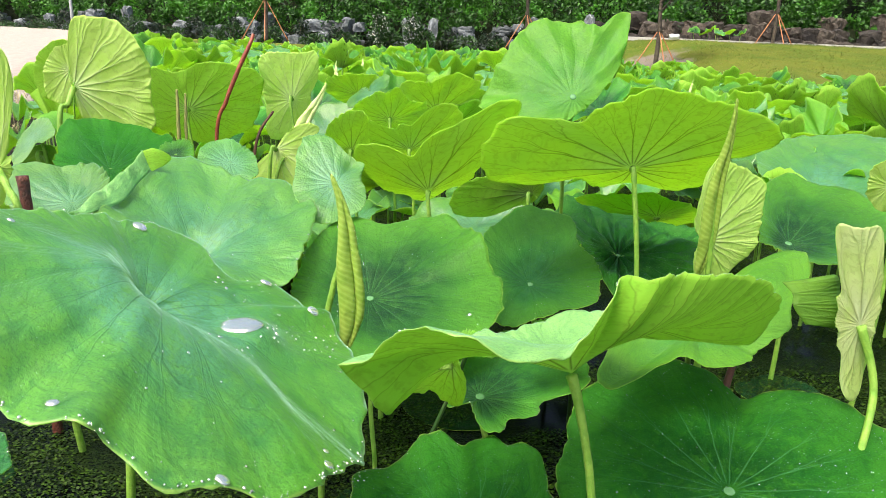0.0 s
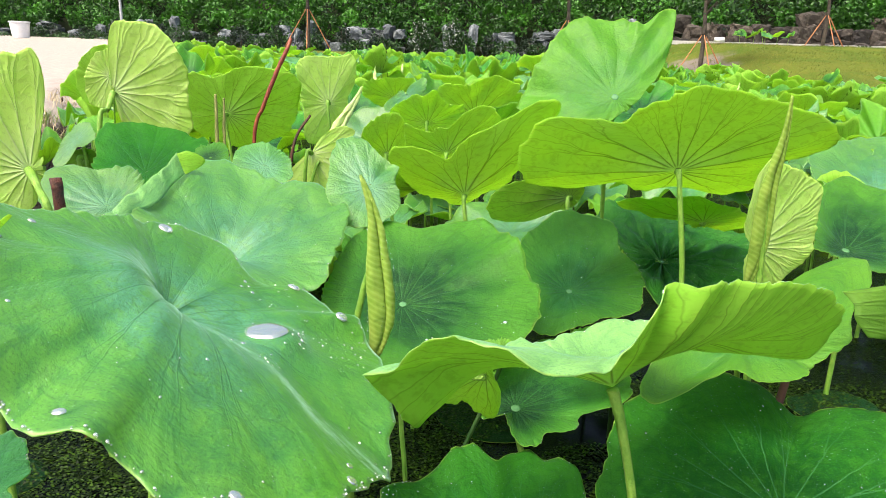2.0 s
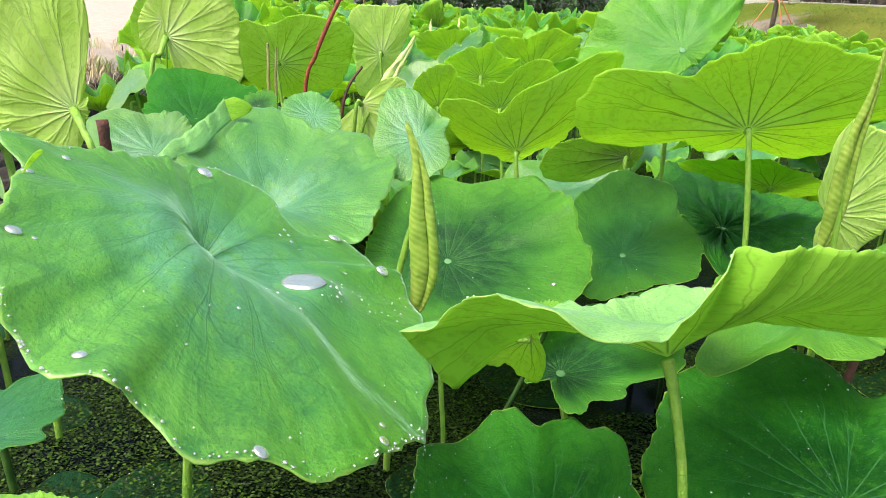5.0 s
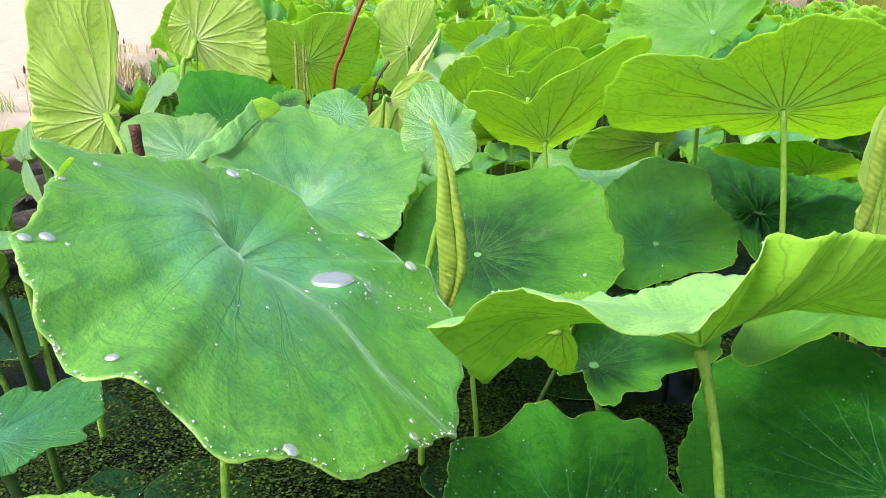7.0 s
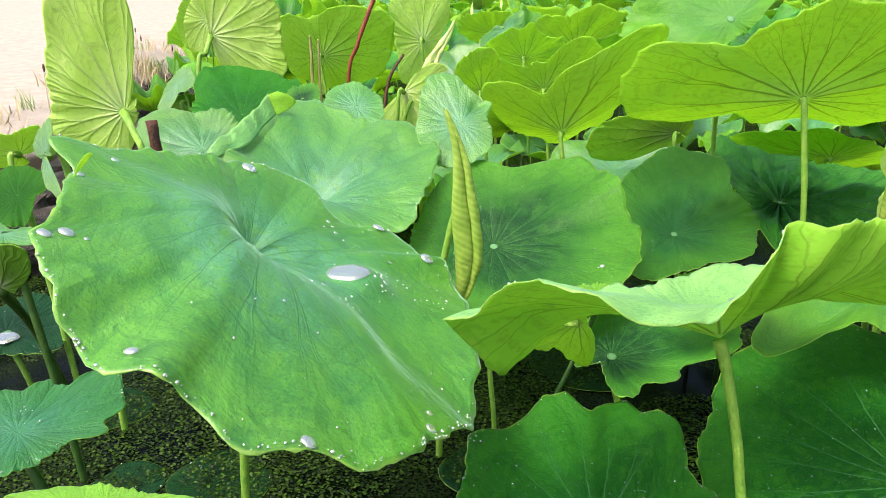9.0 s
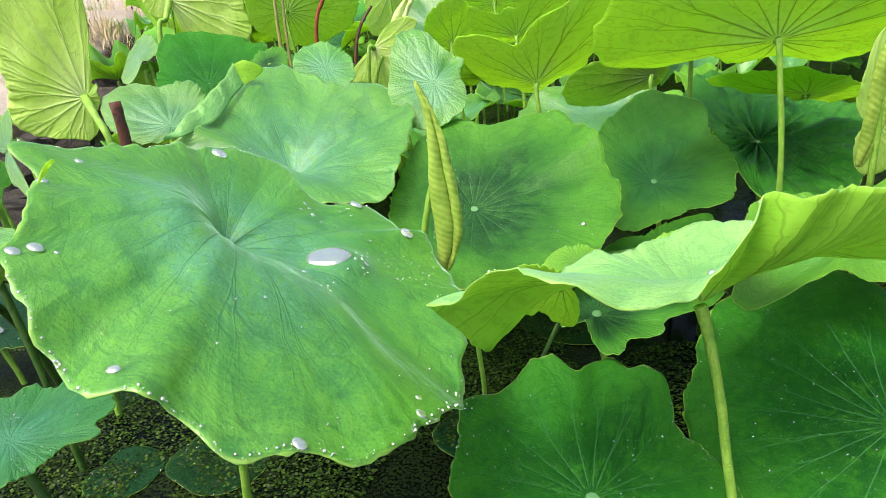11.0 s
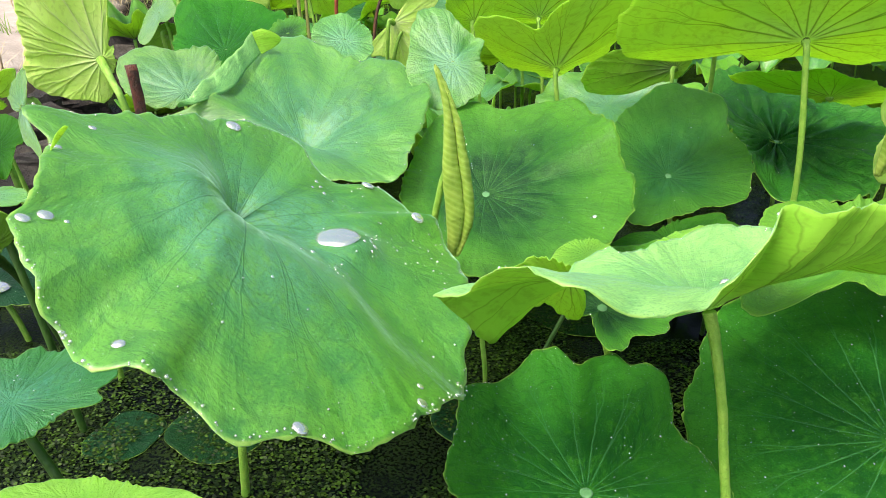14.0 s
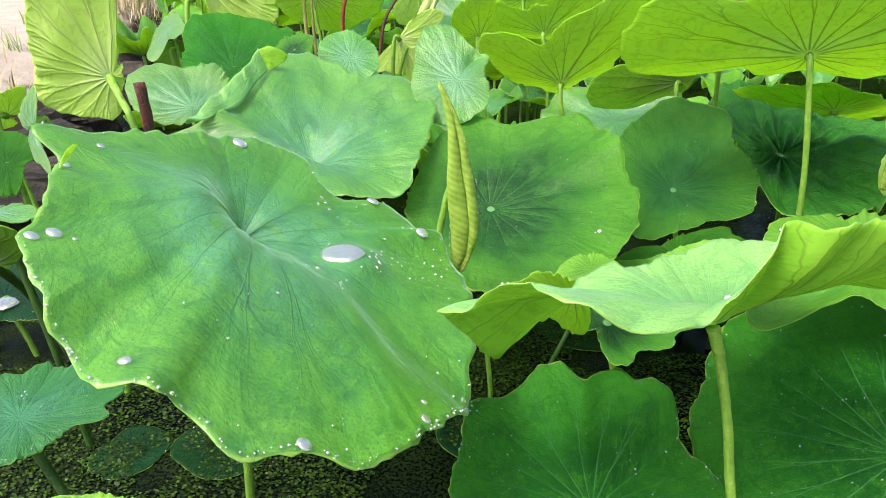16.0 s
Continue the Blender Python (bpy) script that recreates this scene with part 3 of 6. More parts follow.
def lotus_leaf(key, label, centre, faces_to, rim, top, under, foot=None, bend=None, power=1.3, ripple=0.006, dip=0.0, thick_stem=0.0065, stem_mat=None, navel=True, group="lotus leaves near the bank", folds=21, turn_up=2.4, swell=None, ridges=None, basin=None):
    """A lotus leaf on its stem; foot: where the stem leaves the water."""
    thing = tagged(new("lotus_leaf"), label, "lotus leaf", group)
    blade = Blade(centre, faces_to, rim, power, ripple, (len(BLADES) * 1.37) % 6, folds, dip, turn_up, swell, ridges, basin)
    blade.fine = True
    THINGS[key] = thing
    BLADES[key] = blade
    base = np.array(foot if foot is not None else (centre[0] + 0.03, centre[1] + 0.02, -0.15), float)
    thing.location = base
    body = blade.mesh("blade", top, under, thing, 34, 360 if swell and len(swell) > 20 else 220)
    middle = blade.surface(np.array([0.0]), np.array([0.0]))[0]
    joint = middle - blade.n * 0.004
    low = joint - blade.n * 0.035
    way = [joint, low] if bend is None else [joint]
    way += [np.array(b, float) for b in bend] if bend is not None else [low * 0.55 + base * 0.45 + np.array((0.012, -0.008, 0.03))]
    stem = tube("stem", way + [base], (thick_stem * 1.35, thick_stem, thick_stem, thick_stem * 1.15), stem_mat or STEM, thing, wobble=0.12)
    obs = [body, stem]
    if navel:
        bm = bmesh.new()
        bmesh.ops.create_uvsphere(bm, u_segments=14, v_segments=8, radius=1.0)
        turn = Matrix((Vector(blade.x), Vector(blade.y), Vector(blade.n))).transposed().to_4x4()
        bm.transform(Matrix.Translation(middle + blade.n * 0.001) @ turn @ Matrix.Diagonal((0.0095, 0.0095, 0.0022, 1)))
        obs.append(part("navel", bm, NAVEL, thing, "pale round centre of the leaf"))
    for ob in obs:
        ob.matrix_parent_inverse = Matrix.Translation(-Vector(base))
    return thing


# ---- leaves near the bank ----
lotus_leaf("A", "huge blue-green lotus leaf with wavy rim and large water drops", (-0.427, 0.925, 0.501), (0.52, 0.05, 0.85), [(1, 35.2, 4), (17, 34, 5), (30, 34.2, 5), (38, 33.5, 4.9), (45, 32.6, 7.2), (50, 30.2, 5), (55, 29.2, 5), (63, 26.5, 5), (68, 21.5, 4.5), (79, 18.5, 5), (95, 22.6, 4.2), (118, 21.1, 5), (138, 18.1, 5), (159, 17.2, 5), (190, 21.5, 5), (197, 23.5, 5), (204, 27.0, 5.5), (212, 23.6, 4.5), (220, 23.6, 5), (229, 25.1, 5), (241, 27.3, 5), (246, 30.0, 5), (250, 30.9, 5), (257, 32.4, 5), (263, 34.1, 5), (269, 34.6, 3.4), (276, 37.2, 5), (283, 37.3, 6.5), (289, 37.2, 5), (295, 39.4, 5), (299, 40, 5), (304, 39, 5.5), (313, 39.7, 4.6), (321, 39.1, 5), (336, 38, 5), (350, 37.4, 3.2)], TOP_BROAD, UNDER, navel=False, dip=0.012, swell=[(262, 86, 0.052, 0.33)], ridges=[(243, 9, -0.010), (328, 16, 0.006), (350, 16, -0.011), (300, 8, -0.006), (285, 7, 0.005), (268, 8, -0.006), (314, 6, -0.006), (60, 16, 0.010)], basin=((-0.298, 0.968, 0.470), 0.055), power=0.5, foot=(-0.49, 0.915, -0.1), ripple=0.005)
lotus_leaf("B", "blue-green lotus leaf with a rolled-up edge and pale veins", (-0.565, 1.522, 0.4), (0.1, -0.24, 0.97), [(19, 25.9, 5), (44, 32, 5.3), (57, 34.8, 5), (73, 34.8, 5.1), (89, 32.9, 5), (103, 41.2, 5), (111, 44.8, 5), (117, 42.9, 5), (133, 33.9, 5), (156, 25.8, 6.5), (180, 22.8, 8), (190, 30.4, 5.3), (214, 18.3, 5.2), (238, 13.5, 5), (258, 13.9, 5), (278, 15.7, 5), (298, 19.8, 5), (318, 23.8, 5), (330, 26.4, 4.9), (356, 24.3, 5)], TOP_BLOOM, UNDER, navel=False, dip=0.02, power=0.8, swell=[(250, 70, 0.035, 0.4)], ridges=[(20, 14, 0.018), (50, 8, -0.016), (72, 8, 0.022), (97, 8, -0.020), (122, 10, 0.020), (345, 12, -0.012)])
lotus_leaf("C", "round green lotus leaf facing up with a pale centre", (-0.164, 1.512, 0.316), (0, -0.3, 0.95), [(6, 30.5, 3.6), (20, 30.1, 3.9), (32, 30.8, 7.7), (51, 34.1, 4), (63, 35.7, 3.8), (74, 31.4, 3.8), (91, 27.3, 3.9), (104, 30.3, 4), (135, 22.5, 4), (156, 18.7, 4), (176, 17.5, 4), (197, 17.9, 4), (219, 19, 4), (241, 22.8, 4), (265, 26.4, 4.4), (287, 29.4, 4), (309, 28.7, 4), (332, 30.4, 4), (342, 30.4, 3.9)], TOP, UNDER, power=0.9)
lotus_leaf("D", "deep blue-green round lotus leaf low over the water", (0.256, 1.91, 0.23), (-0.05, -0.35, 0.94), [(6, 20.6, 3.7), (28, 20.8, 3.8), (50, 23.5, 3.9), (61, 32.4, 3.8), (73, 33.6, 4), (88, 36.3, 3.8), (104, 29.1, 4), (136, 20.1, 4), (163, 14.8, 4), (190, 13.4, 4), (217, 14.3, 4), (250, 23.8, 3.9), (271, 18.6, 4), (305, 17.6, 4), (323, 20.6, 3.7), (344, 19.5, 3.7)], TOP_TEAL, UNDER, power=0.9)
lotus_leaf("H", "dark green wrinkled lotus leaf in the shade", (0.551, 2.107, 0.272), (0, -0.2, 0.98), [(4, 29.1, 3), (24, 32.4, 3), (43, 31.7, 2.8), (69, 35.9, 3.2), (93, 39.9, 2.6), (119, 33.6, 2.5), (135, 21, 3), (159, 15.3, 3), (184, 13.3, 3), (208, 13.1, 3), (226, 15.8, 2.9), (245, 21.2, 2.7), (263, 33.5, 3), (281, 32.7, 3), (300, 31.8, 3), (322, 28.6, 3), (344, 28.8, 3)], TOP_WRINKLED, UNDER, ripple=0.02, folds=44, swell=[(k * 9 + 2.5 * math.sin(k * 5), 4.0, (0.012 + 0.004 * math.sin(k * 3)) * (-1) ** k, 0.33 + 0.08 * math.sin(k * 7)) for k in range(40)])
lotus_leaf("E", "large bright yellow-green lotus leaf cupped upwards, underside showing", (0.47, 1.757, 0.606), (0, 0.76, 0.65), [(15, 27.1, 6.5), (34, 30.8, 10), (51, 33.9, 15), (69, 32.1, 20), (92, 30.3, 18), (110, 23, 14), (129, 19.3, 10), (150, 29.4, 5), (167, 36.8, 2), (185, 38.7, 2), (194, 36.9, 2), (202, 36.8, 2), (207, 32.7, 2), (217, 22.1, 2), (230, 21.4, 2), (242, 22.7, 2), (254, 23.9, 2), (265, 25.2, 2), (277, 25.5, 2), (293, 25.6, 2), (312, 28, 2), (333, 34.4, 2), (348, 33, 2), (356, 26, 3)], TOP_FRESH, UNDER, turn_up=1.3, foot=(0.53, 1.75, -0.1), power=1.1, navel=False)
lotus_leaf("F", "bright green lotus leaf standing upright with a pointed tip", (0.348, 2.014, 0.76), (-0.05, -0.8, 0.6), [(20, 10, -0), (43, 19.9, -0), (51, 26.1, -0), (60, 34, -0), (69, 26.6, 0), (85, 26.2, -0), (98, 27.2, 0), (120, 27.3, 0), (137, 24.5, -0), (155, 23.9, -1.4), (173, 25.1, -2.9), (188, 25.9, -1.5), (204, 20.5, 0), (230, 11, 0), (257, 7.7, 0), (282, 5.7, 0), (306, 5.1, 0), (331, 5.2, 0), (355, 6.5, 0)], TOP_YOUNG, UNDER, turn_up=1.3, ripple=0.010, power=1.0, ridges=[(48, 5, 0.016), (60, 4, -0.012), (70, 5, 0.014), (84, 6, -0.010), (105, 9, 0.008), (150, 10, 0.010)], foot=(0.44, 2.42, -0.1), bend=[(0.36, 2.10, 0.66), (0.39, 2.30, 0.42)])
lotus_leaf("G", "folded yellow-green lotus leaf with drooping lobes on a bent stem", (0.188, 0.893, 0.4525), (0, 0.45, 0.89), [(8, 31.2, 9.9), (19, 31.8, 6.5), (30, 28.2, 7), (48, 22.8, 9.5), (64, 24.2, 11.5), (96, 18.1, 8.8), (121, 15.3, 6.2), (144, 18.9, 4.5), (160, 20.7, 0.3), (176, 26, -7.2), (186, 28.7, -4.3), (195, 32.6, -0.9), (205, 30.9, 0), (213, 30.1, 2), (223, 29.7, 3.7), (237, 31.4, 3.1), (248, 25.6, 0.5), (262, 17.7, 2.5), (273, 18.1, 7.4), (284, 15.3, 12.1), (289, 19.2, 11.9), (301, 19.3, 12.0), (312, 20.6, 12.1), (323, 22.2, 12.5), (342, 25.0, 12.8), (354, 28.3, 11.7)], TOP_PALE, UNDER, turn_up=3.6, foot=(0.285, 0.84, -0.1), bend=[(0.198,0.887,0.418), (0.212,0.879,0.362), (0.223,0.873,0.311), (0.231,0.868,0.262), (0.26,0.85,0.1)], power=1.0, thick_stem=0.0062, navel=False, swell=[(5, 50, 0.055, 0.3)])
lotus_leaf("K", "dark green lotus leaf with rain beads low over the water", (0.07, 0.883, 0.14), (0, -0.05, 1), [(0, 20.2, 1), (28, 19, 1), (49, 19.4, 2.1), (59, 25.6, 1), (67, 30.2, 1.5), (77, 30.3, 1), (86, 30.2, 1.2), (94, 24.4, 3.4), (103, 26.7, 4.6), (123, 25.5, 1), (136, 27.5, 1), (159, 21.4, 0.7), (169, 21.2, -0.3), (199, 18.1, 1), (218, 17.3, 1), (238, 18.1, 1), (258, 17.3, 1), (277, 18, 1), (300, 17.1, 1), (322, 18.3, 1), (341, 18.4, 1)], TOP_SHADED, UNDER)
lotus_leaf("P", "large dark green lotus leaf in the shade near water", (0.51, 1.039, 0.17), (-0.1, -0.24, 0.97), [(13, 34.3, -0), (28, 34.9, 0), (39, 36, 0), (54, 30.5, -0), (67, 25.6, 0), (80, 32.2, -0), (91, 35.1, 0), (109, 35.4, 0), (128, 33.7, 0), (154, 29.3, 0), (174, 29.3, 0), (197, 29.4, -0), (229, 28, 0), (249, 26.3, 0), (269, 27.2, 0), (292, 25.5, 0), (315, 27, 0), (334, 28.1, 0), (352, 31.7, 0)], TOP_SHADED, UNDER)
lotus_leaf("N", "blue-green lotus leaf with large drops low at the water", (-0.648, 0.713, 0.335), (0.1, -0.12, 0.98), [(8, 8.4, 0.0), (13, 10.2, 0.0), (28, 10.3, 0.0), (33, 11.5, 0.0), (50, 12.6, 0.0), (68, 14.0, 0.0), (83, 13.0, 0.0), (87, 10.7, 0.0), (97, 9.8, 0.0), (111, 10.2, 0.0), (120, 8.6, 0.0), (141, 9.3, 0.0), (166, 9.5, 0.0), (219, 5.9, 0.0), (274, 7.8, 0.0), (296, 7.6, 0.0), (314, 6.8, 0.0), (343, 6.7, 0.0)], TOP_SHADE, UNDER, stem_mat=STEM_SHADED, navel=False, ripple=0.004, foot=(-0.56, 0.72, -0.1))
lotus_leaf("I", "yellow-green lotus leaf cupped upwards with notched rim", (-0.053, 2.134, 0.446), (0, 0.76, 0.65), [(11, 11.5, 6), (34, 10.8, 8), (54, 12.6, 10.3), (74, 16, 12.7), (94, 24, 15), (115, 19, 11.5), (136, 16.9, 8), (156, 16.3, 6), (176, 17.3, 4), (196, 20.3, 2), (219, 27.4, 2), (225, 26.4, 2), (236, 22.2, 2), (247, 15.5, 2), (268, 21.6, 2), (290, 34.1, 2), (295, 41, 2), (303, 46, 2), (309, 35.4, 2), (325, 19.7, 2), (348, 13.8, 4)], TOP_FRESH, UNDER, turn_up=1.3, power=1.1, navel=False)
lotus_leaf("I2", "bright yellow-green cupped lotus leaf seen from below", (-0.151, 2.808, 0.476), (0, 0.76, 0.65), [(7, 14.6, 4), (32, 13.3, 6), (58, 14, 8), (77, 13.7, 8.7), (95, 14.5, 9.3), (114, 16.8, 10), (132, 16.7, 7.5), (150, 17.8, 5), (176, 22.7, 2), (201, 22.4, 2), (221, 21.4, 2), (230, 13.7, 2), (252, 12.5, 2), (274, 12.8, 2), (302, 29.1, 2), (318, 27.7, 2), (341, 19.2, 2)], TOP_FRESH, UNDER, turn_up=1.3, power=1.1, navel=False)
lotus_leaf("L", "upright pale yellow-green lotus leaf showing its ribbed back", (-0.848, 1.297, 0.628), (-0.1, 0.96, 0.25), [(17, 2.5, -0), (40, 2.5, -0), (64, 2.9, -0), (87, 4.1, -0), (104, 8.6, -0), (133, 11.1, -0), (151, 14.9, -0), (161, 16.6, -0), (191, 14.4, -0), (211, 15.1, -0), (231, 17.4, -0), (247, 21.4, -0), (252, 23, 0), (266, 22.2, -0), (279, 22.1, -0), (289, 23.1, -0), (298, 10.7, 0), (330, 3.6, -0), (353, 2.7, -0)], TOP_FRESH, UNDER_PALE, turn_up=1.3, foot=(-0.77, 1.35, -0.1), bend=[(-0.821,1.265,0.617), (-0.801,1.25,0.594), (-0.778,1.234,0.5625), (-0.77,1.26,0.4)], power=1.0, navel=False)
lotus_leaf("M", "upright pale green lotus leaf with ribbed back, half folded", (-1.288, 2.432, 0.693), (0.15, 0.94, 0.3), [(24, 29.5, 0.0), (43, 28.3, 0.0), (55, 27.5, 0.0), (63, 27.1, 0.0), (76, 23.5, 0.0), (85, 17.0, 0.0), (94, 6.0, 0.0), (140, 1.8, 0.0), (255, 2.0, 0.0), (272, 6.0, 0.0), (283, 23.5, 0.0), (291, 26.9, 0.0), (303, 29.8, 0.0), (313, 32.8, 0.0), (323, 33.5, 0.0), (335, 32.2, 0.0), (344, 31.3, 0.0), (355, 28.8, 0.0)], TOP_FRESH, UNDER_PALE, turn_up=1.3, thick_stem=0.0085, foot=(-1.322, 2.33, -0.1), bend=[(-1.287, 2.38, 0.64), (-1.302, 2.34, 0.559)], power=1.0, navel=False)
lotus_leaf("M2", "small fresh lotus leaf folded behind a larger one", (-1.327, 2.49, 0.747), (0.1, 0.95, 0.3), [(22, 3.3, 0), (46, 3.6, 0), (70, 4.7, 0), (89, 6.9, 0), (108, 12.3, 0), (132, 15.9, 0), (147, 13.8, 0), (166, 10.6, 0), (186, 9.1, 0), (207, 8, 0), (228, 7.8, 0), (249, 8.5, 0), (268, 8.8, 0), (287, 9.9, 0), (309, 6.3, 0), (333, 4.1, 0), (357, 3.4, 0)], TOP_FRESH, UNDER_PALE, foot=(-1.52, 2.75, -0.1), power=1.0, navel=False, thick_stem=0.003, bend=[(-1.337, 2.510, 0.597)])
lotus_leaf("J", "yellow-green lotus leaf standing upright with dark veins", (-1.164, 3.159, 0.56), (0, 0.89, 0.45), [(15, 28.4, 2), (45, 21.9, 2), (79, 19.7, 2), (98, 18, 2), (118, 18, 2), (137, 19.7, 2), (165, 20.9, 2), (186, 19.6, 2), (208, 20.4, 2), (229, 23.8, 2), (262, 17.3, 2), (297, 25.8, 2), (317, 32.7, 2), (331, 38.7, 2), (349, 33.2, 2)], TOP_FRESH, UNDER, navel=False)
lotus_leaf("J2", "pale yellow-green upright lotus leaf with ribbed back", (-0.709, 3.199, 0.622), (0, 0.95, 0.32), [(3, 8.1, 2), (24, 8.2, 2), (46, 9.2, 2), (67, 11.9, 2), (101, 19.7, 2), (120, 24.2, 2), (142, 16.6, 2), (164, 13.2, 2), (188, 13.7, 2), (212, 16, 2), (236, 22.5, 2), (260, 21.3, 2), (281, 21.4, 2), (302, 23.9, 2), (313, 18.3, 2), (342, 8.9, 2)], TOP_FRESH, UNDER_PALE, navel=False)
lotus_leaf("W", "blue-green lotus leaf folded along its middle", (-0.292, 1.83, 0.519), (0.12, -0.62, 0.78), [(37, 8.0, 0.0), (49, 10.2, 0.0), (66, 10.2, 0.0), (84, 11.4, 0.0), (96, 14.3, 0.0), (105, 17.6, 0.0), (113, 18.9, 0.0), (122, 18.9, 0.0), (134, 16.6, 0.0), (163, 11.8, 0.0), (192, 11.5, 0.0), (230, 12.2, 0.0), (258, 13.7, 0.0), (279, 12.7, 0.0), (300, 11.3, 0.0), (317, 10.7, 0.0), (346, 8.4, 0.0)], TOP_BLOOM, UNDER, navel=False, ripple=0.006, ridges=[(70, 12, -0.022), (110, 16, 0.012), (30, 14, 0.010)])
lotus_leaf("U", "blue-green wrinkled lotus leaf behind a dead stump", (-0.903, 1.64, 0.478), (0.05, -0.42, 0.9), [(42, 7.0, 0.0), (67, 12.2, 0.0), (83, 14.7, 0.0), (97, 18.0, 0.0), (106, 17.0, 0.0), (126, 18.8, 0.0), (138, 22.7, 0.0), (147, 23.9, 0.0), (159, 23.2, 0.0), (181, 16.2, 0.0), (214, 10.3, 0.0), (255, 6.3, 0.0), (304, 5.8, 0.0), (352, 4.4, 0.0)], TOP_BLOOM, UNDER, navel=False, ripple=0.010, ridges=[(150, 8, 0.008), (170, 6, -0.008), (120, 9, -0.008), (95, 8, 0.010)])
lotus_leaf("U2", "deep green lotus leaf in the shade of others", (-0.989, 2.02, 0.492), (0, -0.5, 0.86), [(4, 4.7, 0.0), (33, 10.7, 0.0), (40, 17.4, 0.0), (68, 20.1, 0.0), (87, 21.7, 0.0), (108, 25.2, 0.0), (124, 29.0, 0.0), (131, 30.2, 0.0), (139, 30.2, 0.0), (152, 22.9, 0.0), (175, 17.1, 0.0), (201, 13.1, 0.0), (240, 9.0, 0.0), (295, 8.0, 0.0)], TOP_SHADED, UNDER, navel=False, ripple=0.009)
lotus_leaf("U3", "blue-green lotus leaf bent down along its middle", (-1.447, 2.44, 0.522), (-0.2, -0.7, 0.68), [(40, 6.8, 0.0), (80, 7.9, 0.0), (108, 7.2, 0.0), (152, 5.7, 0.0), (211, 7.4, 0.0), (246, 12.2, 0.0), (261, 12.0, 0.0), (284, 4.7, 0.0), (328, 6.1, 0.0), (354, 7.7, 0.0)], TOP_BLOOM, UNDER, navel=False, ripple=0.003)
lotus_leaf("Q", "green lotus leaf with drooping tip and rain beads", (0.09, 1.3, 0.19), (0, -0.24, 0.97), [(6, 21.5, 1), (23, 25.7, 1), (44, 28.1, 1), (70, 19.9, 1), (90, 16.2, 1), (109, 14.6, 1), (127, 13.4, 1), (145, 13.2, 1), (170, 9.1, 1), (194, 7.7, 1), (219, 7.4, 1), (234, 4.1, 1), (256, 6.4, 1.7), (277, 12.5, 2.4), (308, 9.1, 1), (333, 12.5, 1), (358, 15.1, 1)], TOP, UNDER)
lotus_leaf("S", "wavy green lotus leaf with turned-up folded margin", (0.497, 1.264, 0.379), (0, -0.3, 0.95), [(24, 26, 2), (33, 36, 2), (42, 40, 2), (56, 20, 0), (90, 11, 0.5), (130, 12, 0.5), (170, 17, 2), (201, 19, 1), (220, 26, -1), (234, 15, 2), (262, 12, 1), (289, 13, 2), (335, 12, 0), (359, 18, 1)], TOP_YOUNG, UNDER_SHADED, turn_up=1.3, foot=(0.62, 1.52, -0.1), bend=[(0.53, 1.36, 0.33), (0.57, 1.46, 0.2)])
lotus_leaf("T", "pale folded lotus leaf hanging with browned tip", (0.763, 1.186, 0.43), (0, 1, 0.1), [(19, 3.1, 0.0), (56, 5.5, 0.0), (71, 9.3, 0.0), (79, 15.9, 0.0), (87, 15.1, 0.0), (98, 9.1, 0.0), (126, 5.3, 0.0), (184, 4.7, 0.0), (221, 7.4, 0.0), (239, 13.4, 0.0), (243, 19.7, 0.0), (252, 19.5, 0.0), (260, 19.2, 0.0), (267, 18.9, 0.0), (272, 13.9, 0.0), (282, 8.7, 0.0), (314, 4.2, 0.0)], TOP_FRESH, UNDER_OLD, turn_up=1.3, ripple=0.003, navel=False, bend=[(0.80, 1.16, 0.30), (0.74, 1.08, 0.12)], foot=(0.72, 1.05, -0.1), power=1.0)
lotus_leaf("R2", "yellow-green lotus leaf showing its ribbed back", (0.619, 1.6, 0.467), (0.05, 0.98, 0.18), [(3, 12.1, 0.0), (25, 10.8, 0.0), (44, 10.8, 0.0), (68, 12.1, 0.0), (84, 11.5, 0.0), (106, 5.6, 0.0), (228, 4.6, 0.0), (255, 12.4, 0.0), (262, 17.7, 0.0), (268, 20.5, 0.0), (277, 19.9, 0.0), (284, 19.3, 0.0), (295, 18.9, 0.0), (305, 18.3, 0.0), (314, 16.2, 0.0), (326, 13.9, 0.0), (346, 12.4, 0.0)], TOP_FRESH, UNDER_PALE, navel=False, power=1.0, ripple=0.003)
lotus_leaf("RA", "broad blue-green lotus leaf with pale veins", (1.224, 2.257, 0.476), (0, -0.29, 0.96), [(18, 38.4, 4), (44, 55, 4), (63, 44.2, 4), (85, 34.3, 4), (105, 27.7, 4), (125, 24.8, 4), (149, 20.7, 4), (173, 19.9, 4), (192, 17.2, 4), (212, 16.4, 4), (237, 14.1, 4), (262, 14, 4), (283, 13.8, 4), (305, 15.1, 4), (326, 18.6, 4), (352, 24, 4)], TOP_BLOOM, UNDER)
lotus_leaf("RB", "wide blue-green lotus leaf with a wavy rim", (0.931, 1.821, 0.41), (0, -0.35, 0.94), [(12, 32.6, 3), (34, 37.4, 3), (56, 33.8, 3), (71, 34.3, 3), (81, 28.9, 3), (106, 12.9, 3), (131, 9.5, 3), (156, 8.4, 3), (180, 8.6, 3), (205, 10.2, 3), (224, 9.7, 3), (243, 10, 3), (262, 11.2, 3), (284, 12.5, 3), (306, 15.7, 3), (328, 17.6, 3), (350, 21.9, 3)], TOP, UNDER)
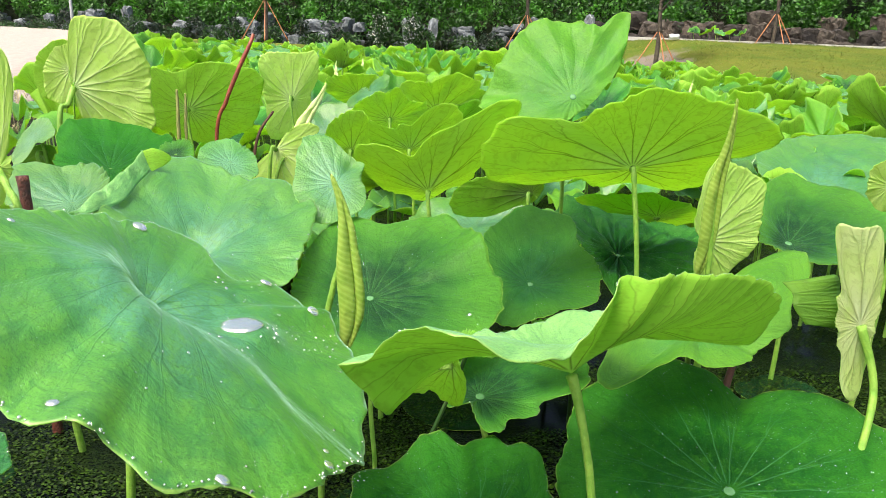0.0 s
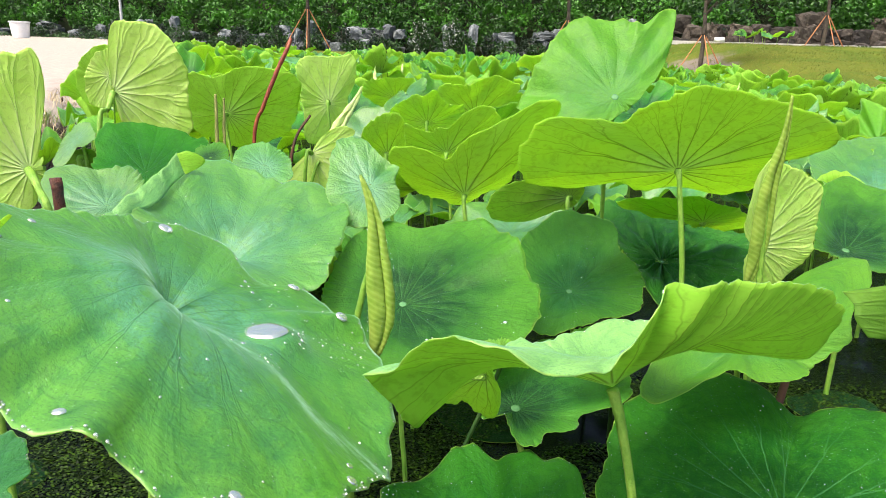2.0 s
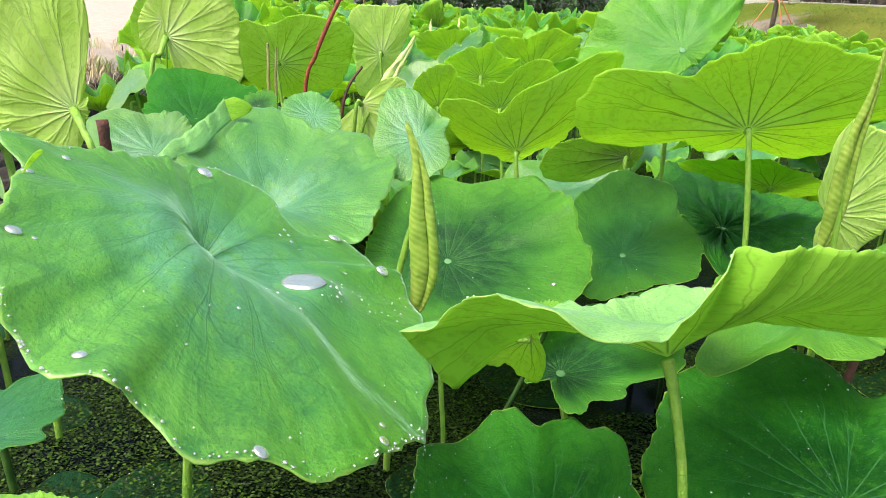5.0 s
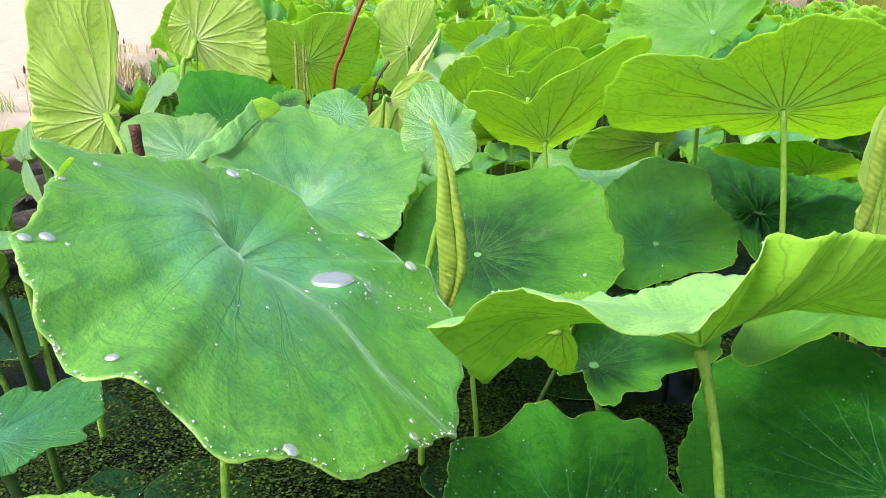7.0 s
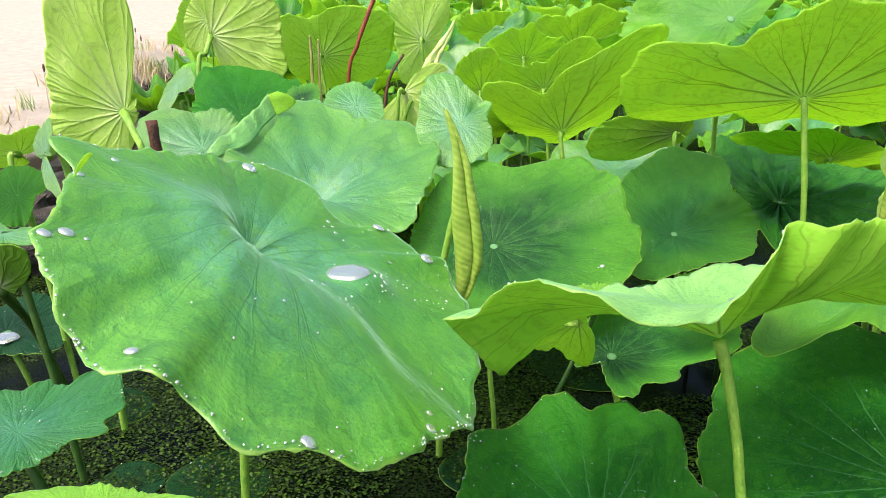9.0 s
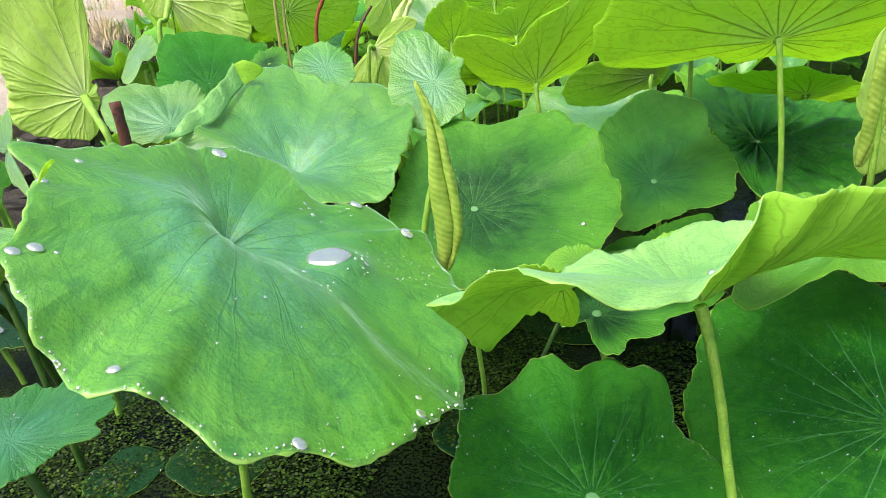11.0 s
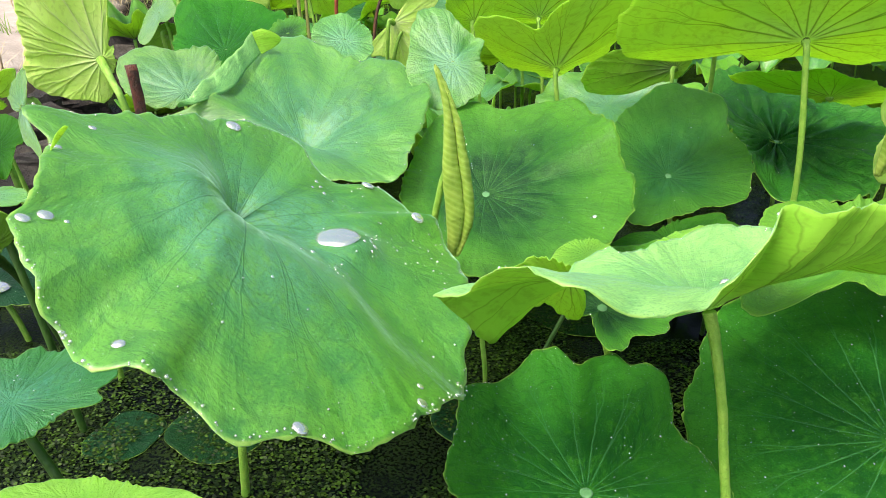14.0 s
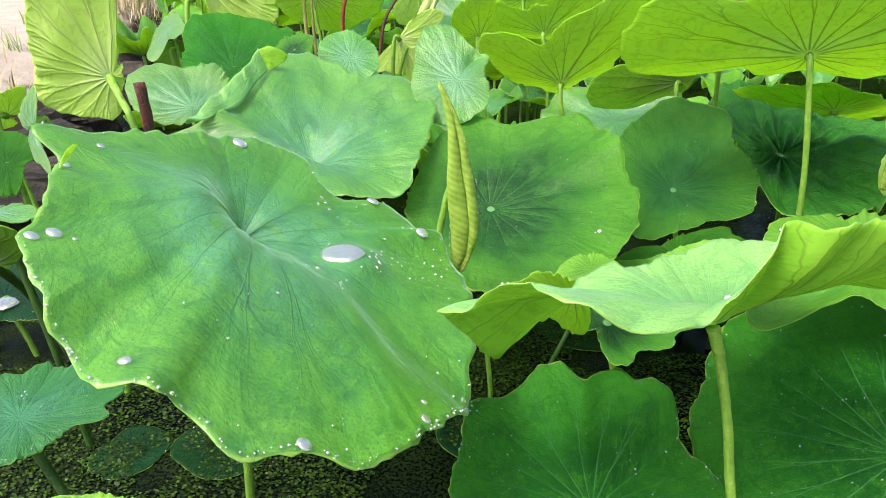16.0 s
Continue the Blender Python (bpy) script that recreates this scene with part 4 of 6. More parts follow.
lotus_leaf("RC", "small yellow-green upright lotus leaf", (1.07, 1.666, 0.605), (0, 0.95, 0.32), [(12, 9.1, 0), (39, 12, -0), (59, 8.7, 0), (78, 7.2, 0), (98, 6.5, 0), (119, 5.6, 0), (140, 5.4, 0), (161, 5.7, 0), (181, 5.8, 0), (200, 6.4, 0), (220, 7.9, -0), (244, 7.9, -0), (268, 9.1, -0), (294, 7.5, 0), (320, 7.3, 0), (346, 8.3, 0)], TOP_FRESH, UNDER_PALE, navel=False)
lotus_leaf("X", "blue-green lotus leaf near the rocks", (-0.879, 0.99, 0.484), (0.1, -0.34, 0.94), [(18, 6.3, 0.0), (42, 3.6, 0.0), (135, 3.2, 0.0), (160, 5.3, 0.0), (179, 6.7, 0.0), (222, 4.5, 0.0), (276, 2.5, 0.0), (331, 3.4, 0.0), (352, 6.6, 0.0)], TOP_BLOOM, UNDER, navel=False, ripple=0.003, stem_mat=STEM_SHADED)
lotus_leaf("Y", "bright green lotus leaf close under the camera", (-0.339, 0.462, 0.442), (0, -0.1, 1), [(6, 11.3, 1), (29, 9.9, 1), (47, 7.9, 1), (60, 6.4, 1), (82, 5.7, 1), (100, 5.7, 1), (118, 6.2, 1), (148, 8.2, 1), (162, 9.6, 1), (188, 9.8, 1), (214, 6.7, 1), (240, 5.6, 1), (263, 5.4, 1), (287, 5.9, 1), (310, 7.4, 1), (341, 10.6, 1)], TOP_FRESH, UNDER, ripple=0.002)
lotus_leaf("Z", "yellow-green lotus leaf curled below a folded one", (0.025, 1.126, 0.344), (0, 0.85, 0.53), [(2, 1.6, 0), (28, 1.7, 0), (52, 3.4, 0), (75, 11, -0), (83, 15.5, -0), (92, 13.5, -0), (110, 9.7, -0), (131, 12.5, -0), (156, 10.9, -0), (180, 11, -0), (215, 8.5, -0), (237, 6.9, -0), (259, 6.3, -0), (285, 2.4, 0), (311, 1.7, 0), (336, 1.5, 0)], TOP_FRESH, UNDER, thick_stem=0.0045, foot=(-0.112, 1.16, -0.1), bend=[(-0.112, 1.155, 0.30), (-0.112, 1.16, 0.1)], navel=False, turn_up=1.3, power=1.0)
lotus_leaf("EH", "yellow-green lotus leaf with wavy rim behind a wrinkled one", (0.646, 2.069, 0.412), (0, 0.51, 0.86), [(13, 19.7, 1), (33, 14.8, 1), (53, 12.5, 1), (80, 7.7, 1), (106, 6.2, 1), (132, 5.9, 1), (159, 6.6, 1), (190, 19.2, 1), (198, 28.3, 1), (212, 26.8, 1), (230, 22.2, 1), (248, 20.1, 1), (274, 12.9, 1), (298, 11.9, 1), (323, 12.7, 1), (348, 14.5, 1)], TOP_FRESH, UNDER, navel=False, turn_up=1.3, foot=(0.70, 2.66, -0.1), bend=[(0.66, 2.25, 0.37), (0.68, 2.52, 0.24)])
lotus_leaf("EI", "green lotus leaf seen from below in the shade", (0.293, 2.353, 0.41), (0.3, 0.81, 0.51), [(14, 2.9, 0), (35, 2.8, 0), (57, 3.5, 0), (80, 4, 0), (102, 5.9, 0), (124, 13.4, -0), (133, 25.3, 0), (143, 32.7, 0), (150, 32.8, -0), (170, 25.5, 0), (185, 18.1, -0), (208, 10.6, 0), (231, 9, 0), (254, 8.7, 0), (277, 9.5, -0), (310, 6.3, 0), (331, 4.1, 0), (352, 3.3, 0)], TOP, UNDER, navel=False, turn_up=1.3, power=1.0)
lotus_leaf("VA", "green lotus leaf with a notch low over the water", (0.238, 1.52, 0.232), (0, -0.2, 0.98), [(11, 16.4, 0.0), (24, 16.3, 0.0), (40, 14.8, 0.0), (49, 16.3, 0.0), (60, 12.4, 0.0), (90, 7.4, 0.0), (153, 6.9, 0.0), (184, 12.1, 0.0), (198, 15.1, 0.0), (227, 9.5, 0.0), (284, 5.6, 0.0), (344, 9.6, 0.0)], TOP_SHADED, UNDER, navel=False, ripple=0.004, foot=(0.30, 1.75, -0.1), stem_mat=STEM_SHADED, thick_stem=0.005)
lotus_leaf("VB", "fresh lotus leaf with a water drop behind a folded one", (0.256, 1.32, 0.326), (0, -0.3, 0.95), [(6, 8.6, 0.0), (28, 7.4, 0.0), (51, 6.0, 0.0), (91, 5.0, 0.0), (140, 5.4, 0.0), (168, 6.9, 0.0), (198, 9.3, 0.0), (214, 7.9, 0.0), (259, 4.2, 0.0), (324, 4.9, 0.0)], TOP_FRESH, UNDER, navel=False, ripple=0.004, foot=(0.34, 1.60, -0.1), stem_mat=STEM_SHADED, thick_stem=0.005)
lotus_leaf("VC", "pale fresh lotus leaf between two larger ones", (0.051, 1.2, 0.352), (0, -0.3, 0.95), [(12, 5.3, 0.0), (41, 4.5, 0.0), (89, 4.0, 0.0), (154, 4.6, 0.0), (191, 5.9, 0.0), (216, 5.8, 0.0), (275, 3.2, 0.0), (352, 6.1, 0.0)], TOP_FRESH, UNDER, navel=False, ripple=0.004, foot=(-0.108, 1.19, -0.1), stem_mat=STEM_SHADED, thick_stem=0.004)
lotus_leaf("U4", "yellow-green lotus leaf fold showing its underside", (-1.446, 2.48, 0.452), (0.1, 0.9, 0.4), [(27, 3.4, 0.0), (88, 6.8, 0.0), (129, 11.1, 0.0), (146, 14.7, 0.0), (156, 14.3, 0.0), (173, 8.6, 0.0), (215, 4.6, 0.0), (284, 4.2, 0.0), (320, 5.9, 0.0)], TOP_FRESH, UNDER_SHADED, navel=False, ripple=0.003)
lotus_leaf("U5", "fresh yellow-green lotus leaf with a folded rim", (-1.405, 2.52, 0.562), (0.1, -0.5, 0.86), [(25, 6.0, 0.0), (89, 5.9, 0.0), (132, 7.0, 0.0), (171, 7.5, 0.0), (250, 4.6, 0.0), (297, 6.1, 0.0), (335, 6.7, 0.0)], TOP_FRESH, UNDER, navel=False, ripple=0.003)
lotus_leaf("BB", "blue-green lotus leaf behind a broad one", (-0.664, 2.12, 0.51), (0.1, -0.42, 0.9), [(9, 8.0, 0.0), (56, 9.1, 0.0), (94, 11.4, 0.0), (122, 13.9, 0.0), (137, 13.6, 0.0), (160, 11.4, 0.0), (216, 8.8, 0.0), (263, 10.3, 0.0), (294, 10.8, 0.0), (320, 11.0, 0.0)], TOP_BLOOM, UNDER, navel=False)
lotus_leaf("BC", "small green lotus leaf behind a broad one", (-0.786, 2.0, 0.546), (-0.1, -0.45, 0.9), [(37, 5.6, 0.0), (84, 8.1, 0.0), (119, 8.9, 0.0), (148, 7.7, 0.0), (193, 6.8, 0.0), (245, 7.4, 0.0), (277, 8.3, 0.0), (311, 9.7, 0.0), (344, 6.5, 0.0)], TOP, UNDER, navel=False)
lotus_leaf("O2", "yellow-green half-opened lotus leaf with ribbed back", (-0.595, 2.42, 0.513), (0.25, 0.93, 0.2), [(15, 8.5, 0.0), (67, 11.4, 0.0), (117, 13.7, 0.0), (137, 15.1, 0.0), (146, 4.7, 0.0), (299, 3.0, 0.0), (318, 16.8, 0.0), (332, 18.4, 0.0), (341, 13.0, 0.0)], TOP_FRESH, UNDER_PALE, navel=False, power=1.0, turn_up=1.3, ripple=0.004, foot=(-0.70, 2.5, -0.1))
lotus_leaf("I3", "yellow-green lotus leaf cupped upwards with pale veins", (-0.344, 2.5, 0.508), (0, 0.78, 0.62), [(48, 4.7, 0.0), (111, 5.7, 0.0), (162, 7.2, 0.0), (212, 10.3, 0.0), (239, 13.9, 0.0), (259, 16.6, 0.0), (272, 18.5, 0.0), (289, 20.5, 0.0), (298, 14.9, 0.0), (330, 7.6, 0.0)], TOP_FRESH, UNDER, navel=False, turn_up=1.3, power=1.1, ripple=0.011)
lotus_leaf("I4", "yellow-green lotus leaf with a pointed wavy rim", (-0.247, 3.0, 0.572), (0, 0.78, 0.62), [(30, 10.4, 0.0), (95, 7.2, 0.0), (155, 12.5, 0.0), (179, 17.0, 0.0), (196, 16.8, 0.0), (220, 16.3, 0.0), (233, 15.4, 0.0), (251, 15.2, 0.0), (270, 15.8, 0.0), (281, 18.9, 0.0), (292, 16.2, 0.0), (307, 14.5, 0.0), (327, 17.9, 0.0), (342, 16.1, 0.0), (360, 14.7, 0.0)], TOP_FRESH, UNDER, navel=False, turn_up=1.3, power=1.1, ripple=0.011)
lotus_leaf("I5", "broad yellow-green cupped lotus leaf with dark veins", (-0.057, 3.4, 0.576), (0, 0.76, 0.65), [(68, 5.5, 0.0), (148, 7.0, 0.0), (201, 13.5, 0.0), (221, 22.9, 0.0), (233, 23.3, 0.0), (244, 21.4, 0.0), (263, 20.4, 0.0), (278, 23.1, 0.0), (287, 26.1, 0.0), (296, 27.4, 0.0), (309, 27.0, 0.0), (317, 27.2, 0.0), (327, 17.0, 0.0), (354, 8.4, 0.0)], TOP_FRESH, UNDER, navel=False, turn_up=1.3, power=1.1, ripple=0.011)
lotus_leaf("I6", "yellow-green cupped lotus leaf in the field", (-0.452, 3.5, 0.633), (0.1, 0.76, 0.65), [(47, 5.8, 0.0), (104, 7.7, 0.0), (151, 11.8, 0.0), (178, 15.0, 0.0), (203, 17.1, 0.0), (227, 15.1, 0.0), (254, 13.9, 0.0), (290, 14.8, 0.0), (308, 16.9, 0.0), (321, 17.6, 0.0), (340, 9.1, 0.0)], TOP_FRESH, UNDER, navel=False, turn_up=1.3, power=1.1, ripple=0.011)
lotus_leaf("I7", "blue-green lotus leaf folded up along its middle", (-0.365, 3.25, 0.668), (0.35, -0.55, 0.75), [(39, 9.5, 0.0), (56, 14.7, 0.0), (66, 16.9, 0.0), (81, 8.7, 0.0), (163, 4.1, 0.0), (219, 9.2, 0.0), (236, 16.3, 0.0), (249, 14.0, 0.0), (267, 8.6, 0.0), (335, 4.4, 0.0)], TOP_BLOOM, UNDER, navel=False)
lotus_leaf("M3", "rounded fresh lotus leaf standing behind a folded one", (-1.424, 2.62, 0.726), (0.1, 0.95, 0.3), [(47, 5.5, 0.0), (102, 9.6, 0.0), (125, 13.1, 0.0), (137, 14.1, 0.0), (154, 13.2, 0.0), (175, 11.8, 0.0), (202, 10.3, 0.0), (231, 10.1, 0.0), (257, 11.1, 0.0), (278, 12.9, 0.0), (293, 13.9, 0.0), (305, 14.1, 0.0), (326, 8.5, 0.0)], TOP_FRESH, UNDER, navel=False, power=1.0, ripple=0.005, thick_stem=0.003, bend=[(-1.434, 2.640, 0.576)])
lotus_leaf("L2", "yellow-green lotus leaf leaning, underside showing", (-1.296, 1.5, 0.486), (0, 0.85, 0.5), [(91, 3.3, 0.0), (131, 6.7, 0.0), (151, 10.8, 0.0), (165, 15.6, 0.0), (207, 9.8, 0.0), (259, 6.5, 0.0), (292, 7.2, 0.0), (307, 9.9, 0.0), (323, 12.2, 0.0), (328, 10.2, 0.0), (345, 5.0, 0.0)], TOP_FRESH, UNDER, navel=False)
lotus_leaf("L3", "blue-green lotus leaf hanging beside a larger one", (-0.905, 1.14, 0.577), (-0.2, -0.85, 0.5), [(78, 3.7, 0.0), (98, 7.1, 0.0), (118, 5.7, 0.0), (137, 4.6, 0.0), (167, 2.8, 0.0), (269, 3.0, 0.0), (297, 7.4, 0.0), (311, 8.2, 0.0), (314, 4.3, 0.0), (360, 1.8, 0.0)], TOP_BLOOM, UNDER, navel=False, ripple=0.002)
lotus_leaf("XD", "dark lotus leaf in deep shade", (-1.081, 1.24, 0.463), (0.1, -0.55, 0.82), [(19, 3.9, 0.0), (41, 6.0, 0.0), (67, 6.9, 0.0), (105, 8.5, 0.0), (131, 9.3, 0.0), (140, 9.1, 0.0), (171, 9.7, 0.0), (237, 8.3, 0.0), (273, 7.3, 0.0), (303, 7.7, 0.0), (345, 4.4, 0.0)], TOP_SHADED, UNDER, navel=False)
lotus_leaf("XB", "lotus leaf seen from below beside the rocks", (-0.909, 0.99, 0.391), (0.1, 0.85, 0.5), [(15, 2.4, 0.0), (130, 3.7, 0.0), (154, 9.1, 0.0), (280, 9.9, 0.0), (299, 13.8, 0.0), (306, 16.1, 0.0), (313, 18.8, 0.0), (318, 18.7, 0.0), (326, 14.1, 0.0), (332, 10.1, 0.0)], TOP, UNDER_SHADED, navel=False, ripple=0.003, stem_mat=STEM_SHADED, thick_stem=0.0075, foot=(-1.082, 1.266, -0.05), bend=[(-1.020, 1.148, 0.212)])
lotus_leaf("XC", "lotus leaf in the shade low over the water holding a pool", (-1.192, 1.242, 0.15), (0.05, -0.12, 1), [(7, 14.0, 0.0), (58, 11.1, 0.0), (100, 16.0, 0.0), (119, 16.1, 0.0), (136, 13.2, 0.0), (157, 13.1, 0.0), (177, 12.3, 0.0), (245, 8.2, 0.0), (301, 7.7, 0.0), (334, 12.4, 0.0), (350, 14.3, 0.0)], SUNKEN_SHADED, UNDER, ripple=0.004)

# ---- the turned-over margin of one leaf ----
def curled_margin(parent, inner, outer, waves, depth, material, label):
    """A strip of a leaf's rim that stands up and rolls over."""
    rows = len(spline([np.array(p, float) for p in inner], 12))
    a, b = (np.array(spline([np.array(p, float) for p in way], 12)) for way in (inner, outer))
    verts, faces, cols = [], [], 9
    for i in range(rows):
        v = i / (rows - 1)
        for j in range(cols):
            u = j / (cols - 1)
            swing = math.sin(v * waves + u) * 0.005 + 0.002 * math.sin(v * waves * 1.7)
            p = a[i] * (1 - u) + b[i] * u + np.array((0.3, -1.0, 0.35)) * (math.sin(math.pi * u * 0.75) * depth * math.sin(math.pi * min(1, 0.15 + v)) + swing * u)
            verts.append(p + np.array((0, 0, swing * u * 0.4)))
    for i in range(rows - 1):
        for j in range(cols - 1):
            k = i * cols + j
            faces.append((k, k + 1, k + cols + 1, k + cols))
    uvs = [(0.5 + 0.5 * (0.6 + 0.4 * (k % cols) / (cols - 1)) * math.cos(2 + 1.2 * (k // cols) / rows), 0.5 + 0.5 * (0.6 + 0.4 * (k % cols) / (cols - 1)) * math.sin(2 + 1.2 * (k // cols) / rows)) for k in range(len(verts))]
    ob = mesh_object("curled_margin", verts, faces, material, parent, True, None, uvs)
    mod = ob.modifiers.new("thickness", "SOLIDIFY")
    mod.thickness = 0.0013
    ob.matrix_parent_inverse = Matrix.Translation(-parent.location)
    tagged(ob, label)


curled_margin(THINGS["B"], [(-0.81, 1.45, 0.497), (-0.786, 1.475, 0.498), (-0.771, 1.5, 0.5), (-0.759, 1.545, 0.501), (-0.751, 1.59, 0.506), (-0.754, 1.64, 0.516), (-0.76, 1.68, 0.525), (-0.756, 1.72, 0.537), (-0.758, 1.76, 0.544)],
              [(-0.81, 1.45, 0.499), (-0.8, 1.48, 0.511), (-0.791, 1.51, 0.524), (-0.789, 1.555, 0.537), (-0.787, 1.6, 0.54), (-0.785, 1.65, 0.56), (-0.78, 1.69, 0.564), (-0.779, 1.73, 0.584), (-0.779, 1.77, 0.594)], 26, 0.005, TOP_PALE, "pale green turned-up leaf margin")
curled_margin(THINGS["B"], [(-0.783, 1.772, 0.592), (-0.772, 1.77, 0.565), (-0.757, 1.765, 0.544)], [(-0.761, 1.79, 0.596), (-0.718, 1.8, 0.576), (-0.754, 1.77, 0.544)], 5, 0.003, UNDER, "yellow-green underside of the turned-over rim")
curled_margin(THINGS["A"], [(-0.535, 0.8, 0.669), (-0.549, 0.79, 0.651), (-0.555, 0.765, 0.634)], [(-0.537, 0.802, 0.668), (-0.557, 0.794, 0.648), (-0.558, 0.766, 0.633)], 4, 0.004, UNDER, "yellow-green underside of the folded rim")
curled_margin(THINGS["S"], [(0.623, 1.215, 0.495), (0.639, 1.201, 0.477), (0.641, 1.192, 0.455), (0.667, 1.19, 0.424)],
              [(0.729, 1.253, 0.5), (0.743, 1.238, 0.479), (0.746, 1.223, 0.442), (0.74, 1.215, 0.411)], 9, 0.01, UNDER_SHADED, "underside of the turned-over margin in a shaded tone")


# ---- rolled young leaves, dry stalks ----
def rolled_leaf(label, foot, low, high, wide, lean=(0, 0, 0), turns=2.2, stem_to=None, material=None, stem_from=None):
    """A young leaf still rolled from both edges into a scroll with two rolls, on its stem."""
    thing = tagged(new("rolled_lotus_leaf"), label, "lotus leaf", "rolled young lotus leaves")
    thing.location = foot
    low, high, lean = (np.array(v, float) for v in (low, high, lean))
    for name, sign in (("scroll", -1), ("scroll", 1)):
        verts, faces, rows, cols = [], [], 90, 44
        for i in range(rows + 1):
            v = i / rows
            at = low + (high - low) * v + lean * math.sin(math.pi * v) + np.array((0.004 * math.sin(v * 9), 0, 0))
            w = wide * (1.15 if sign < 0 else 0.8) * (math.sin(math.pi * min(1, 0.03 + 0.97 * v)) ** 0.7 * (1 - 0.74 * v**1.2) + 0.05)
            for j in range(cols + 1):
                u = j / cols
                a = u * turns * 2 * math.pi
                r = w * 0.5 * (1 - 0.55 * u) * (1 + 0.13 * math.cos(2 * a + 5 * v + sign) + 0.022 * abs(math.sin(v * 50 + sign * a * 0.8)) + 0.10 * noise.noise((v * 9, u * 5, sign)) + 0.025 * noise.noise((v * 40, u * 13, sign + 4)))
                verts.append((at[0] + sign * w * 0.42 + sign * -r * math.cos(a) * 0.85, at[1] - r * math.sin(a) * 0.8, at[2] + 0.003 * math.sin(u * 21 + v * 30) + 0.004 * noise.noise((v * 40, u * 9, 2 + sign))))
        for i in range(rows):
            for j in range(cols):
                k = i * (cols + 1) + j
                faces.append((k, k + 1, k + cols + 2, k + cols + 1))
        ob = mesh_object(name, verts, faces, material or ROLLED, thing)
        mod = ob.modifiers.new("thickness", "SOLIDIFY")
        mod.thickness = 0.0012
        ob.matrix_parent_inverse = Matrix.Translation(-Vector(foot))
    way = [np.array(stem_from) if stem_from else low + np.array((0, 0.006, 0.02)), *([np.array(p, float) for p in stem_to] if stem_to else []), np.array(foot, float)]
    stem = tube("stem", way, (0.005, 0.006, 0.007), STEM, thing, wobble=0.12)
    stem.matrix_parent_inverse = Matrix.Translation(-Vector(foot))
    return thing


rolled_leaf("tightly rolled yellow-green young lotus leaf on a stem", (-0.225, 1.20, -0.1), (-0.168, 1.160, 0.353), (-0.190, 1.130, 0.672), 0.037, (0.027, 0, 0), stem_from=(-0.172, 1.172, 0.530), stem_to=[(-0.194, 1.178, 0.46), (-0.212, 1.187, 0.33)])
rolled_leaf("tall rolled yellowish young lotus leaf with wrinkled edges", (0.62, 1.52, -0.1), (0.568, 1.476, 0.422), (0.560, 1.395, 0.806), 0.030, (0.006, 0, 0), stem_from=(0.562, 1.435, 0.622), stem_to=[(0.588, 1.47, 0.406)])


rolled_leaf("pale yellow half-rolled lotus leaf leaning to one side", (-0.70, 2.5, -0.1), (-0.555, 2.42, 0.48), (-0.425, 2.44, 0.74), 0.042, (0, 0, 0), stem_to=[(-0.60, 2.42, 0.40)], material=ROLLED_PALE)


YOUNG = rolled_leaf("small pale rolled young lotus leaf in the field", (-0.3, 4.2, -0.1), (-0.3, 4.2, 0.45), (-0.28, 4.18, 0.68), 0.040, (0.01, 0, 0), material=ROLLED_PALE)
for x, y, z, a in ((0.35, 5.1, 0.02, 1.0), (-0.9, 5.6, 0.05, 2.2), (1.6, 5.4, -0.04, 0.3), (-1.5, 7.0, 0.03, 1.7), (0.2, 7.6, 0.04, 2.9), (2.4, 7.2, -0.02, 0.8), (-1.1, 8.9, 0.05, 2.0), (1.2, 9.4, 0.03, 1.2), (3.0, 4.6, -0.1, 2.5)):
    copy_thing(YOUNG, Matrix.Translation((x, y, z - 0.1)) @ Matrix.Rotation(a, 4, "Z"))


def stalk(name, label, points, radii, material, wobble=0.15):
    ob = tube(name, points, radii, material, None, 9, 10, wobble)
    return tagged(ob, label, "stalk")


stalk("dry_stalk", "bent dry red-brown lotus stalk standing in the pond", [(-1.0, 2.98, -0.1), (-0.985, 2.975, 0.47), (-0.94, 2.98, 0.62), (-0.885, 3.0, 0.76), (-0.845, 3.02, 0.85), (-0.832, 3.04, 0.895)], (0.007, 0.008, 0.009, 0.009, 0.007), RED_STEM)
stalk("dry_stalk", "thin dark dry stalk leaning among the leaves", [(-0.86, 3.0, -0.05), (-0.83, 3.0, 0.42), (-0.76, 3.05, 0.58)], (0.006, 0.007, 0.005), DEAD)
stalk("stalk_stump", "broken dark brown stump of a dead lotus stalk", [(-0.86, 1.40, -0.1), (-0.866, 1.405, 0.3), (-0.882, 1.425, 0.588)], (0.011, 0.0115, 0.0115, 0.0105), STUMP, 0.35)
stalk("dry_stalk", "short red-brown stalk under the leaves", [(0.428, 1.047, -0.1), (0.592, 1.3, 0.233), (0.625, 1.351, 0.3)], (0.008, 0.008, 0.007), DEAD)


stalk("dry_stalk", "thin yellowed stalk with a dark tip", [(-1.156, 3.0, -0.1), (-1.156, 3.0, 0.463), (-1.154, 3.0, 0.559), (-1.153, 3.0, 0.658)], (0.008, 0.008, 0.007, 0.005), DRY_STEM)
stalk("dry_stalk", "thin yellowed stalk with a broken end", [(-1.132, 3.02, -0.1), (-1.132, 3.02, 0.457), (-1.128, 3.02, 0.558), (-1.125, 3.02, 0.642)], (0.007, 0.007, 0.006, 0.004), DRY_STEM)


